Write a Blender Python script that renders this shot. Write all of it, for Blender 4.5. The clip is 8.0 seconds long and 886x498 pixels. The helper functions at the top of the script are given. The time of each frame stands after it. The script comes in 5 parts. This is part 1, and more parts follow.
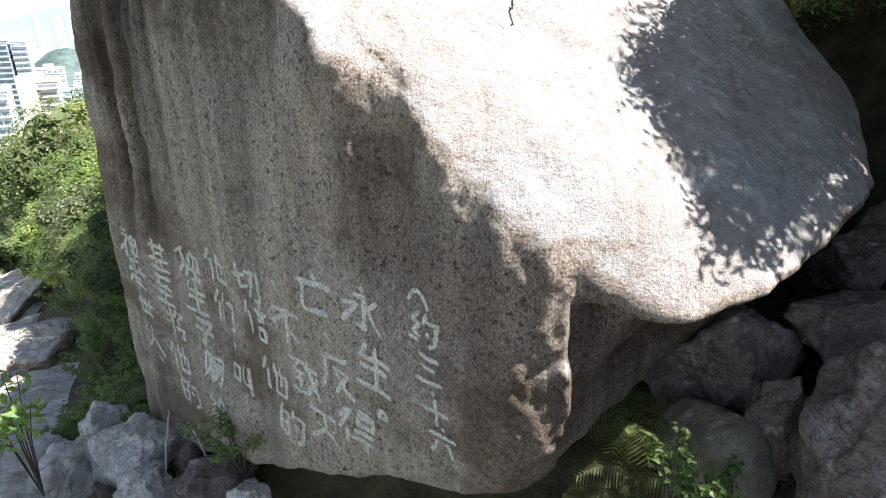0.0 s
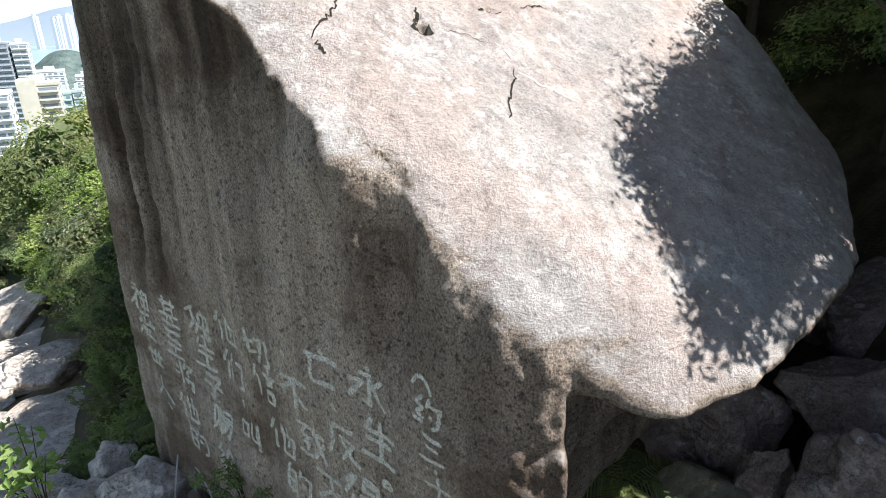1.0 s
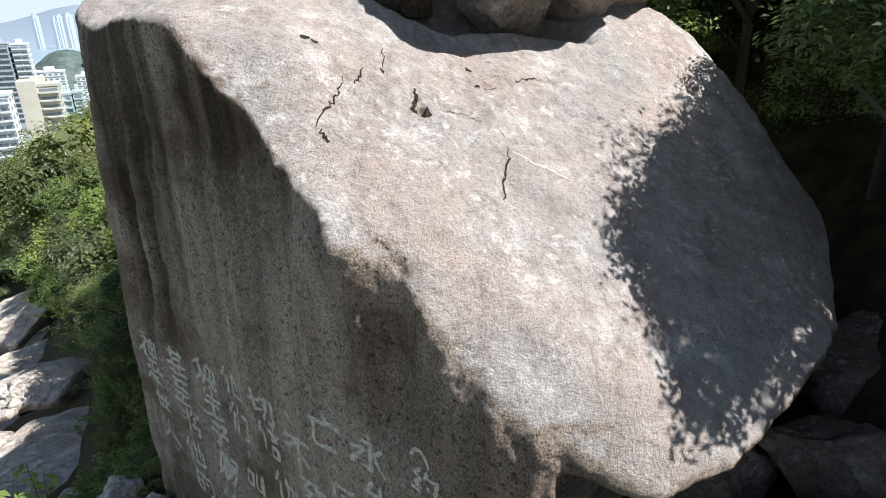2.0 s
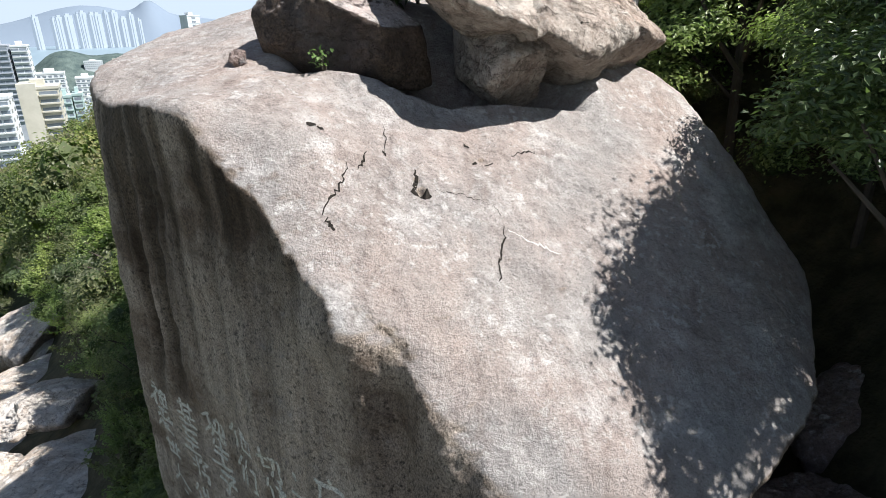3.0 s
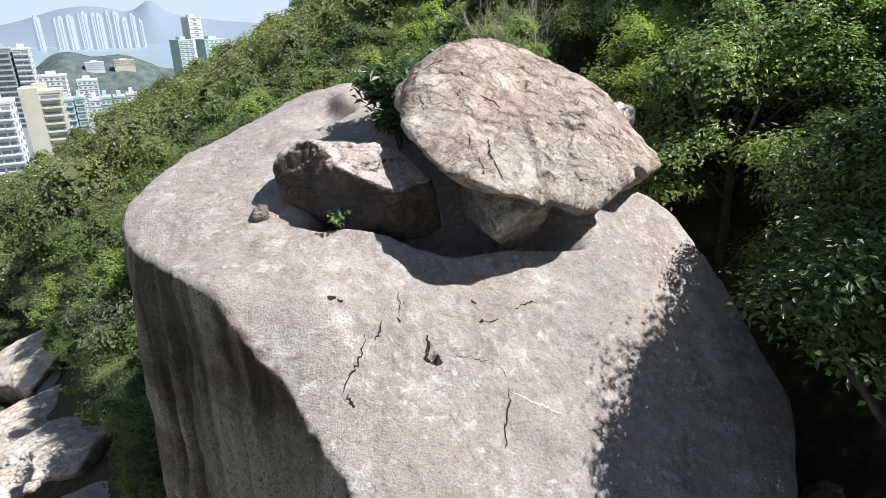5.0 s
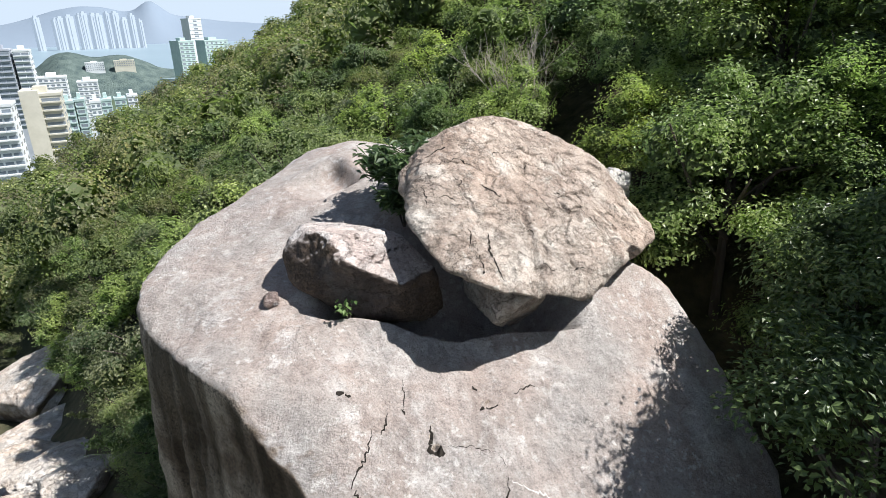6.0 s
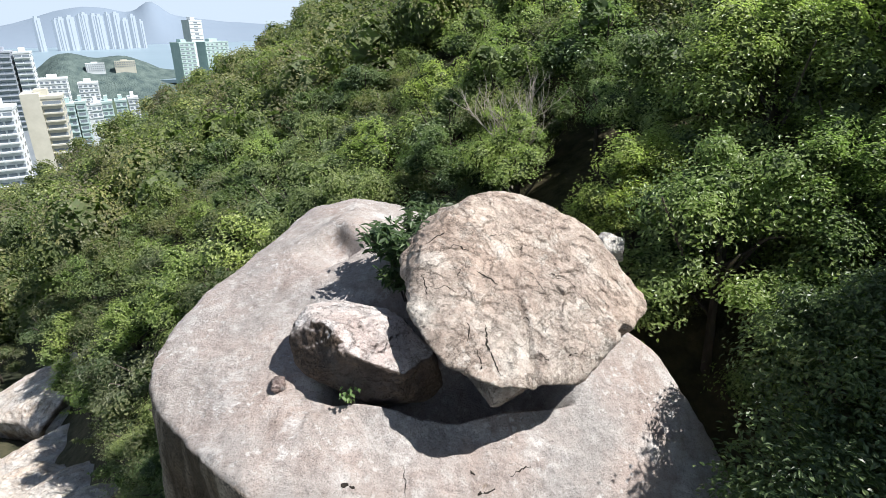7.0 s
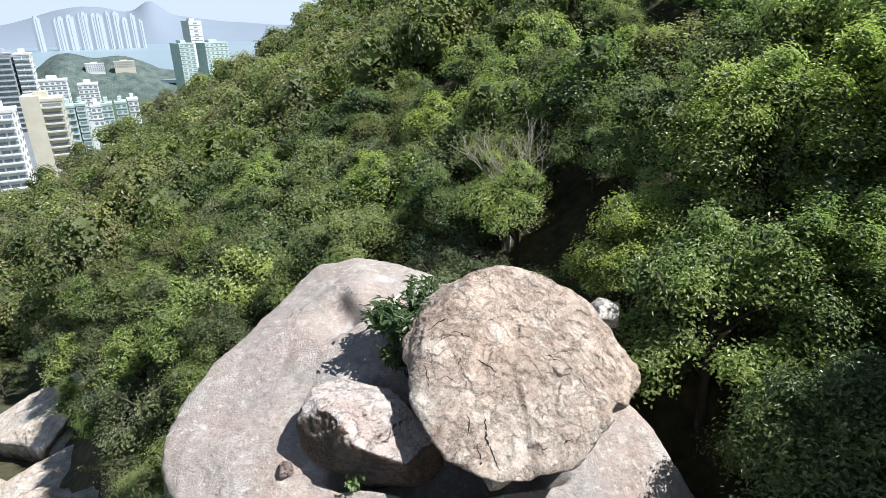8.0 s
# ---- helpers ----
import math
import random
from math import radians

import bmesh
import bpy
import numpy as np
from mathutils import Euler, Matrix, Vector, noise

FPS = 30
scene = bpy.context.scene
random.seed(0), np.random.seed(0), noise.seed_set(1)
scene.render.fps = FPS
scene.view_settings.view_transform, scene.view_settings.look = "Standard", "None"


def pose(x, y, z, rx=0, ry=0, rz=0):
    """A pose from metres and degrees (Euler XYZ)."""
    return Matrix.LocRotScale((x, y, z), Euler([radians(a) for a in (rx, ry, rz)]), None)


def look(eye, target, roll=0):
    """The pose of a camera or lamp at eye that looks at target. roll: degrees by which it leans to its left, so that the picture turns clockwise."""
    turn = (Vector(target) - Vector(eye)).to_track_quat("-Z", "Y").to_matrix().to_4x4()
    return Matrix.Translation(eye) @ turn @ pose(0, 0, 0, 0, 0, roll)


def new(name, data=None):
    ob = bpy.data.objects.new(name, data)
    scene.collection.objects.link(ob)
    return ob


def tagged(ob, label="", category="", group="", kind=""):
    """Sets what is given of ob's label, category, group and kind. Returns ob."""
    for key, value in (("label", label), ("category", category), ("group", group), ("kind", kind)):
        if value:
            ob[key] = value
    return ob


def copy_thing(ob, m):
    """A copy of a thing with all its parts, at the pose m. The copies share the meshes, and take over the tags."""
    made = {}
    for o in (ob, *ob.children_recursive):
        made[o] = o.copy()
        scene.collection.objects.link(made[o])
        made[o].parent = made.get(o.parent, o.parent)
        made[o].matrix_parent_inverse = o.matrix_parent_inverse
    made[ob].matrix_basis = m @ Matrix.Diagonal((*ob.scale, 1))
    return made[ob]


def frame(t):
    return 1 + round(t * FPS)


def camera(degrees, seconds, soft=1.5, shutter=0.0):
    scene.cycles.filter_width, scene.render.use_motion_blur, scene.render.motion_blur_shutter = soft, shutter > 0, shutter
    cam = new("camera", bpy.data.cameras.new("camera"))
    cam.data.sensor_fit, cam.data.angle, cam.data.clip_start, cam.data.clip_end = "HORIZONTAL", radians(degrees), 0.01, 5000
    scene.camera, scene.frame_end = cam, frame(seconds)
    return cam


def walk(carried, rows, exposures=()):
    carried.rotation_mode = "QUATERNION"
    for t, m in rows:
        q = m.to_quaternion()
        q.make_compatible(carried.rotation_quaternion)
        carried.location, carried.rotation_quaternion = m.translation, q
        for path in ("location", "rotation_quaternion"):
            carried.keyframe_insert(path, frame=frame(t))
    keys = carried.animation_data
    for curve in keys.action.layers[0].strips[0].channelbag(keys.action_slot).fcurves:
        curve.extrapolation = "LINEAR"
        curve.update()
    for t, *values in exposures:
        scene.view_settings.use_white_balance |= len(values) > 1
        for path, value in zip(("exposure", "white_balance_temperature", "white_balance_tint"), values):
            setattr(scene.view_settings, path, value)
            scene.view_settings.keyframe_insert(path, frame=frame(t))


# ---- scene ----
cam = camera(73.7, 8.0, soft=0.6)
PATH = [
    (0, (0.073, -0.171, -0.026), (0.076, 1.693, -0.749), -1.0),
    (0.5, (0.073, -0.157, 0.232), (0.074, 1.708, -0.49), -1.0),
    (1, (0.071, -0.141, 0.495), (0.073, 1.724, -0.226), -1.1),
    (1.5, (0.081, -0.137, 0.749), (0.083, 1.728, 0.028), -1.0),
    (3, (0.112, -0.157, 1.599), (0.114, 1.708, 0.877), -1.2),
    (3.5, (0.101, -0.129, 1.899), (0.101, 1.737, 1.178), -1.2),
    (4, (0.08, -0.105, 2.211), (0.081, 1.76, 1.49), -1.2),
    (4.5, (0.07, -0.078, 2.536), (0.07, 1.788, 1.815), -1.2),
    (6, (0.061, 0.015, 3.736), (0.061, 1.881, 3.015), -1.2),
    (6.5, (0.076, 0.032, 4.166), (0.075, 1.898, 3.446), -1.2),
    (7, (0.086, 0.082, 4.616), (0.085, 1.948, 3.896), -1.2),
    (7.5, (0.083, 0.135, 5.094), (0.084, 2.0, 4.373), -1.2),
    (8, (0.092, 0.187, 5.571), (0.092, 2.052, 4.85), -1.2),
]
walk(cam, [(t, look(eye, target, roll)) for t, eye, target, roll in PATH], exposures=[(0.0, 1.82, 6230, 10), (0.5, 1.6, 6230, 10), (1.0, 1.32, 6230, 10), (1.5, 1.1, 6230, 10), (3.0, 0.88, 6230, 10), (4.5, 0.8, 6230, 10), (8.0, 0.85, 6230, 10)])

# ---- light ----
SUN = Vector((0.57, -0.08, 0.81)).normalized()
world = bpy.data.worlds.new("sky")
scene.world = world
world.use_nodes = True
wn = world.node_tree
sky = wn.nodes.new("ShaderNodeTexSky")
sky.sky_type = "NISHITA"
sky.sun_disc = False
sky.sun_elevation = math.asin(SUN.z)
sky.sun_rotation = math.atan2(SUN.x, SUN.y)
sky.air_density, sky.dust_density, sky.ozone_density = 1.0, 0.3, 1.0
wn.nodes["Background"].inputs["Strength"].default_value = 0.062
grey = wn.nodes.new("ShaderNodeRGBToBW")
wn.links.new(sky.outputs[0], grey.inputs[0])
pale = wn.nodes.new("ShaderNodeMix")
pale.data_type, pale.blend_type = "RGBA", "MULTIPLY"
pale.inputs[0].default_value = 1.0
pale.inputs[7].default_value = (0.93, 1.0, 1.1, 1.0)
wn.links.new(grey.outputs[0], pale.inputs[6])
hazy = wn.nodes.new("ShaderNodeMix")
hazy.data_type = "RGBA"
hazy.inputs[0].default_value = 0.45
wn.links.new(sky.outputs[0], hazy.inputs[6])
wn.links.new(pale.outputs[2], hazy.inputs[7])
# pale haze that thickens evenly towards the horizon all round
way = wn.nodes.new("ShaderNodeTexCoord")
height = wn.nodes.new("ShaderNodeSeparateXYZ")
wn.links.new(way.outputs["Generated"], height.inputs[0])
thick = wn.nodes.new("ShaderNodeMapRange")
thick.interpolation_type = "SMOOTHSTEP"
for k, value in ((1, 0.0), (2, 0.3), (3, 0.95), (4, 0.0)):
    thick.inputs[k].default_value = value
wn.links.new(height.outputs[2], thick.inputs[0])
air = wn.nodes.new("ShaderNodeMix")
air.data_type = "RGBA"
air.inputs[7].default_value = (6.6, 7.7, 8.9, 1.0)
wn.links.new(thick.outputs[0], air.inputs[0])
wn.links.new(hazy.outputs[2], air.inputs[6])
wn.links.new(air.outputs[2], wn.nodes["Background"].inputs["Color"])
sun_data = bpy.data.lights.new("sun", "SUN")
sun_data.energy, sun_data.angle, sun_data.color = 5.0, radians(0.53), (1.0, 0.955, 0.9)
sun = new("sun", sun_data)
sun.matrix_world = look(SUN * 60, (0, 0, 0))


# ---- materials ----
class Nodes:
    """A small builder of node materials."""

    def __init__(self, name, rough=0.8, spec=0.3):
        self.m = bpy.data.materials.new(name)
        self.m.use_nodes = True
        self.t = self.m.node_tree
        self.b = self.t.nodes["Principled BSDF"]
        self.b.inputs["Roughness"].default_value = rough
        self.b.inputs["Specular IOR Level"].default_value = spec
        self.pos = self.add("ShaderNodeTexCoord").outputs["Object"]

    def add(self, kind, **given):
        n = self.t.nodes.new(kind)
        for k, v in given.items():
            self.put(n.inputs[k.replace("_", " ")], v)
        return n

    def put(self, socket, v):
        if isinstance(v, bpy.types.NodeSocket):
            self.t.links.new(v, socket)
        else:
            socket.default_value = v

    def noise(self, scale, detail=4.0, rough=0.55, stretch=None, vec=None):
        v = vec or self.pos
        if stretch:
            mp = self.add("ShaderNodeMapping", Vector=v)
            mp.inputs["Scale"].default_value = stretch
            v = mp.outputs[0]
        n = self.add("ShaderNodeTexNoise", Vector=v, Scale=scale, Detail=detail, Roughness=rough)
        return n.outputs["Fac"]

    def cells(self, scale, out="Distance", feature="F1", vec=None, rand=1.0):
        n = self.add("ShaderNodeTexVoronoi", Vector=vec or self.pos, Scale=scale, Randomness=rand)
        n.feature = feature
        return n.outputs[out]

    def ramp(self, fac, *stops):
        n = self.add("ShaderNodeValToRGB", Fac=fac)
        e = n.color_ramp.elements
        while len(e) < len(stops):
            e.new(0.5)
        for el, (p, c) in zip(e, stops):
            el.position = p
            el.color = (c, c, c, 1) if isinstance(c, (int, float)) else (*c, 1)
        return n.outputs[0]

    def mix(self, fac, a, b, mode="MIX"):
        n = self.t.nodes.new("ShaderNodeMix")
        n.data_type, n.blend_type = "RGBA", mode
        for i, v in ((0, fac), (6, a), (7, b)):
            if isinstance(v, tuple) and len(v) == 3:
                v = (*v, 1)
            self.put(n.inputs[i], v)
        return n.outputs[2]

    def math(self, op, a, b=0.0):
        n = self.t.nodes.new("ShaderNodeMath")
        n.operation = op
        self.put(n.inputs[0], a), self.put(n.inputs[1], b)
        return n.outputs[0]

    def bump(self, height, strength, distance, normal=None):
        n = self.add("ShaderNodeBump", Height=height, Strength=strength, Distance=distance)
        if normal is not None:
            self.put(n.inputs["Normal"], normal)
        self.put(self.b.inputs["Normal"], n.outputs[0])
        return n.outputs[0]

    def colour(self, c):
        self.put(self.b.inputs["Base Color"], (*c, 1) if isinstance(c, tuple) else c)
        return self


def granite(name, base, warm, pale, stain_shade=0.0, grain=1.0, cracks=0.0, blotch=1.0, side_tones=((0.085, 0.064, 0.048), (0.72, 0.6, 0.49)), flat=(0.32, 0.56), plates=0.0, marks=(), dotted=0.0):
    """Weathered coarse granite: speckle, warm and pale patches, lichen spots, running stains and painted shade on its
    steep sides.
    """
    n = Nodes(name, 0.88, 0.25)
    patch = n.noise(1.1, 5, 0.6)
    c = n.mix(n.ramp(patch, (0.4, 0.0), (0.62, 1.0)), base, warm)
    c = n.mix(n.ramp(n.noise(0.5, 4, 0.6), (0.42, 0.0), (0.62, 0.55)), c, n.mix(1.0, c, (1.2, 1.12, 1.06), "MULTIPLY"))
    c = n.mix(n.ramp(n.noise(1.6, 5, 0.65, (2.2, 0.45, 0.45)), (0.52, 0.0), (0.68, 0.55)), c, n.mix(1.0, c, (0.66, 0.6, 0.57), "MULTIPLY"))
    c = n.mix(n.ramp(n.noise(2.6, 6, 0.65), (0.52, 0.0), (0.7, 0.75)), c, pale)
    spots = n.ramp(n.noise(13.0 * grain, 4, 0.6), (0.55, 0.0), (0.64, 1.0))
    keep = n.ramp(n.noise(1.7, 3), (0.4, 0.0), (0.58, 0.75 * blotch))
    c = n.mix(n.math("MULTIPLY", spots, keep), c, pale)
    c = n.mix(n.ramp(n.noise(9.0 * grain, 5, 0.7), (0.36, 0.45), (0.52, 0.0)), c, n.mix(1.0, c, (0.5, 0.48, 0.47), "MULTIPLY"))
    speck = n.noise(55 * grain, 4, 0.75)
    c = n.mix(n.ramp(speck, (0.34, 0.5), (0.48, 0.0)), c, (0.05, 0.047, 0.045))
    c = n.mix(n.ramp(n.noise(90 * grain, 3, 0.7), (0.54, 0.0), (0.7, 0.38)), c, pale)
    if dotted:
        # dark brown and pale dots in the colour alone; no relief goes with them
        deep = n.noise(15, 6, 0.8)
        c = n.mix(n.ramp(deep, (0.33, dotted), (0.42, 0.0)), c, (0.11, 0.08, 0.06))
        c = n.mix(n.ramp(n.noise(17, 5, 0.75), (0.56, 0.0), (0.66, dotted * 0.7)), c, pale)
    if stain_shade:
        # steep sides are toned by normal: part stain, part shade put into the colour
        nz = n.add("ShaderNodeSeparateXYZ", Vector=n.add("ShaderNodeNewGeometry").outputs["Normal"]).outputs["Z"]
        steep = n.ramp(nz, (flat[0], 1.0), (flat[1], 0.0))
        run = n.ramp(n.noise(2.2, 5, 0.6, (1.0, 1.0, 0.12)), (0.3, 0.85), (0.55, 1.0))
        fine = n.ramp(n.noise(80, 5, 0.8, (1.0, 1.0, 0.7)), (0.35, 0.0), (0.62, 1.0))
        algae_and_shade = n.mix(fine, side_tones[0], side_tones[1])
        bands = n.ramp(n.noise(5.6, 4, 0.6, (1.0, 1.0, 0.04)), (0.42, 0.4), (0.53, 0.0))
        algae_and_shade = n.mix(bands, algae_and_shade, n.mix(1.0, algae_and_shade, (0.36, 0.33, 0.31), "MULTIPLY"))
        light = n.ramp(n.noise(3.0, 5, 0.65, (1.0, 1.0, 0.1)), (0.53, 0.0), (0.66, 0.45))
        algae_and_shade = n.mix(light, algae_and_shade, n.mix(1.0, algae_and_shade, (1.75, 1.72, 1.66), "MULTIPLY"))
        algae_and_shade = n.mix(n.ramp(n.noise(24, 4, 0.75), (0.36, 0.85), (0.46, 0.0)), algae_and_shade, (0.03, 0.025, 0.02))
        c = n.mix(n.math("MULTIPLY", n.math("MULTIPLY", steep, run), stain_shade), c, algae_and_shade)
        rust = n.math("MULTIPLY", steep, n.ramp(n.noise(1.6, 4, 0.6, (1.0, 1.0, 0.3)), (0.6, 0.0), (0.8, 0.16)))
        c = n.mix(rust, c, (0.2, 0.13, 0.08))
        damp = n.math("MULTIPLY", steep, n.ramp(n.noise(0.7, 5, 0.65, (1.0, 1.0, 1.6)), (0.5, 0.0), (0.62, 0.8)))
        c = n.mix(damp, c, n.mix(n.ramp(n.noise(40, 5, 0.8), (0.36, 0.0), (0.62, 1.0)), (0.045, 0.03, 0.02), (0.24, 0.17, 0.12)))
        # this mask puts the flutes' shade into the colour, beside dark growth
        dark_mask = n.add("ShaderNodeAttribute")
        dark_mask.attribute_name = "algae_and_shade"
        c = n.mix(n.math("MULTIPLY", dark_mask.outputs["Fac"], steep), c, n.mix(1.0, c, (0.24, 0.225, 0.2), "MULTIPLY"))
        for centre, size, strength in marks:
            off = n.add("ShaderNodeVectorMath", Vector=n.pos)
            off.operation = "SUBTRACT"
            off.inputs[1].default_value = centre
            far = n.add("ShaderNodeVectorMath", Vector=off.outputs[0])
            far.operation = "LENGTH"
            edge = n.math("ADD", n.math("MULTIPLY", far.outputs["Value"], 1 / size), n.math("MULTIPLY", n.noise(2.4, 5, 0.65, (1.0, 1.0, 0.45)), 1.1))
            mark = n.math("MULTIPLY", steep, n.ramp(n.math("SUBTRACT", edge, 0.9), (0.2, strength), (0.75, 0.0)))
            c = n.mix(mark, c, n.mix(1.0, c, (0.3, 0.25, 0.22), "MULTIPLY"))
    pits = n.noise(30 * grain, 5, 0.75)
    if cracks:
        warp = n.add("ShaderNodeVectorMath", Vector=n.pos)
        warp.operation = "ADD"
        shift = n.add("ShaderNodeTexNoise", Vector=n.pos, Scale=2.2, Detail=4.0)
        n.t.links.new(shift.outputs["Color"], warp.inputs[1])
        edge = n.cells(1.9, "Distance", "DISTANCE_TO_EDGE", warp.outputs[0])
        line = n.ramp(edge, (0.0, 1.0), (0.02, 0.0))
        line = n.math("MULTIPLY", line, n.ramp(n.noise(1.5, 3), (0.45, 0.0), (0.55, cracks)))
        c = n.mix(line, c, (0.07, 0.055, 0.04))
        h1 = n.bump(n.math("MULTIPLY", line, -1.0), 0.8, 0.03)
        crease = n.math("ABSOLUTE", n.math("SUBTRACT", n.noise(3.4, 6, 0.62, (1.0, 1.0, 1.5)), 0.5))
        split = n.math("MULTIPLY", n.ramp(crease, (0.0, 1.0), (0.014, 0.0)), n.ramp(n.noise(2.3, 3), (0.42, 0.0), (0.56, 1.0)))
        c = n.mix(n.math("MULTIPLY", split, 0.75), c, (0.09, 0.07, 0.055))
        h1 = n.bump(n.ramp(crease, (0.0, 0.0), (0.05, 1.0)), 0.9, 0.025, h1)
        if plates:
            broken = n.add("ShaderNodeSeparateColor", Color=n.cells(7.5, "Color", "F1", warp.outputs[0])).outputs[0]
            h1 = n.bump(broken, 1.0, plates, h1)
            chips = n.add("ShaderNodeSeparateColor", Color=n.cells(21, "Color", "F1", warp.outputs[0])).outputs[0]
            h1 = n.bump(chips, 1.0, plates * 0.4, h1)
        h2 = n.bump(n.noise(16.0, 8, 0.75), 1.0, 0.03, h1)
        n.bump(pits, 0.8, 0.02, h2)
    else:
        h1 = n.bump(n.noise(5.0, 5, 0.6), 0.4, 0.05)
        n.bump(pits, 1.0, 0.028, h1)
    n.colour(c)
    return n.m


# the last two marks put brown stain and undercut shade into the colour
GRANITE = granite("weathered_granite", (0.34, 0.318, 0.3), (0.38, 0.322, 0.29), (0.6, 0.575, 0.55), stain_shade=0.9, marks=(((0.35, 2.48, -1.4), 0.75, 0.55), ((-0.25, 2.95, -1.0), 0.55, 0.5), ((0.85, 2.4, -2.3), 0.8, 0.3), ((1.7, 3.1, -1.8), 1.1, 0.7)))
CAP_ROCK = granite("flaky_granite", (0.49, 0.42, 0.36), (0.41, 0.33, 0.275), (0.7, 0.65, 0.58), cracks=0.45, grain=0.7, plates=0.07, blotch=0.9, dotted=0.2)
DARK_ROCK = granite("dark_stained_granite", (0.25, 0.195, 0.18), (0.31, 0.23, 0.195), (0.58, 0.53, 0.51), cracks=0.5, blotch=1.3, dotted=0.6)
# pale top and dark sides: stain plus light and shade in the colour
TWO_TONE = granite("dark_rock_with_pale_top", (0.6, 0.55, 0.52), (0.5, 0.42, 0.385), (0.85, 0.83, 0.81), stain_shade=0.95, cracks=0.4, dotted=0.5, side_tones=((0.026, 0.02, 0.019), (0.085, 0.064, 0.06)), flat=(0.5, 0.74))
GREY_ROCK = granite("grey_field_stone", (0.8, 0.77, 0.72), (0.66, 0.6, 0.53), (0.88, 0.86, 0.83), grain=0.9, cracks=0.4, blotch=1.0, dotted=0.15)
MOSSY_ROCK = granite("mossy_stone", (0.34, 0.315, 0.24), (0.27, 0.27, 0.16), (0.5, 0.47, 0.38), grain=1.2)
STREAM_ROCK = granite("washed_stream_stone", (0.68, 0.64, 0.59), (0.56, 0.48, 0.4), (0.82, 0.79, 0.75), stain_shade=0.45, grain=0.5, cracks=0.5, flat=(0.5, 0.8))


def leaf_material(name, dark, light, rough=0.42, thin_share=0.48):
    n = Nodes(name, rough, 0.45)
    isle = n.add("ShaderNodeNewGeometry").outputs["Random Per Island"]
    own = n.add("ShaderNodeObjectInfo").outputs["Random"]
    c = n.mix(isle, dark, light)
    tint = n.mix(own, (0.72, 0.8, 0.8), (1.2, 1.15, 1.0))
    c = n.mix(1.0, c, tint, "MULTIPLY")
    c = n.mix(n.ramp(n.noise(0.42, 3), (0.38, 0.0), (0.62, 1.0)), n.mix(1.0, c, (0.82, 0.85, 0.9), "MULTIPLY"), n.mix(1.0, c, (1.2, 1.14, 0.95), "MULTIPLY"))
    n.colour(c)
    thin = n.add("ShaderNodeBsdfTranslucent")
    n.put(thin.inputs["Color"], n.mix(1.0, c, (1.3, 1.55, 0.9), "MULTIPLY"))
    blend = n.add("ShaderNodeMixShader", Fac=thin_share)
    out = n.t.nodes["Material Output"]
    n.t.links.new(n.b.outputs[0], blend.inputs[1])
    n.t.links.new(thin.outputs[0], blend.inputs[2])
    n.t.links.new(blend.outputs[0], out.inputs["Surface"])
    return n.m


LEAF = leaf_material("broad_leaf", (0.155, 0.195, 0.095), (0.28, 0.33, 0.165), 0.38)
LEAF_BRIGHT = leaf_material("young_leaf", (0.23, 0.28, 0.115), (0.42, 0.485, 0.215), 0.38)
LEAF_DRY = leaf_material("olive_leaf", (0.14, 0.15, 0.09), (0.24, 0.25, 0.145))
# darkened copy of the leaf: shade beside the boulder put into its colour
LEAF_DARKENED = leaf_material("darkened_leaf", (0.045, 0.075, 0.032), (0.13, 0.18, 0.08), 0.36, 0.25)
LEAF_PALE = leaf_material("pale_leaf", (0.14, 0.22, 0.07), (0.32, 0.4, 0.18))
LEAF_GREY = leaf_material("grey_leaf", (0.09, 0.09, 0.068), (0.17, 0.165, 0.12), 0.6)
# inner leaves: the shade inside the crowns put into their colour
LEAF_INNER_SHADE = leaf_material("inner_shade_leaf", (0.085, 0.115, 0.055), (0.15, 0.19, 0.095), 0.6)
LEAF_FAR = leaf_material("hillside_leaf", (0.062, 0.088, 0.042), (0.14, 0.17, 0.075), 0.6)
LEAF_FAR_BRIGHT = leaf_material("hillside_young_leaf", (0.1, 0.14, 0.05), (0.19, 0.25, 0.09), 0.6)


def simple(name, a, b, scale, rough=0.85, bump=0.3, dist=0.02, spec=0.3, stretch=None):
    n = Nodes(name, rough, spec)
    f = n.noise(scale, 6, 0.65, stretch)
    n.colour(n.mix(n.ramp(f, (0.35, 0.0), (0.65, 1.0)), a, b))
    n.bump(n.noise(scale * 5, 4, 0.65, stretch), bump, dist)
    return n.m


BARK = simple("bark", (0.05, 0.04, 0.03), (0.11, 0.092, 0.075), 6, stretch=(1, 1, 0.3))
DEAD_WOOD = simple("dead_wood", (0.32, 0.28, 0.235), (0.45, 0.4, 0.35), 8)


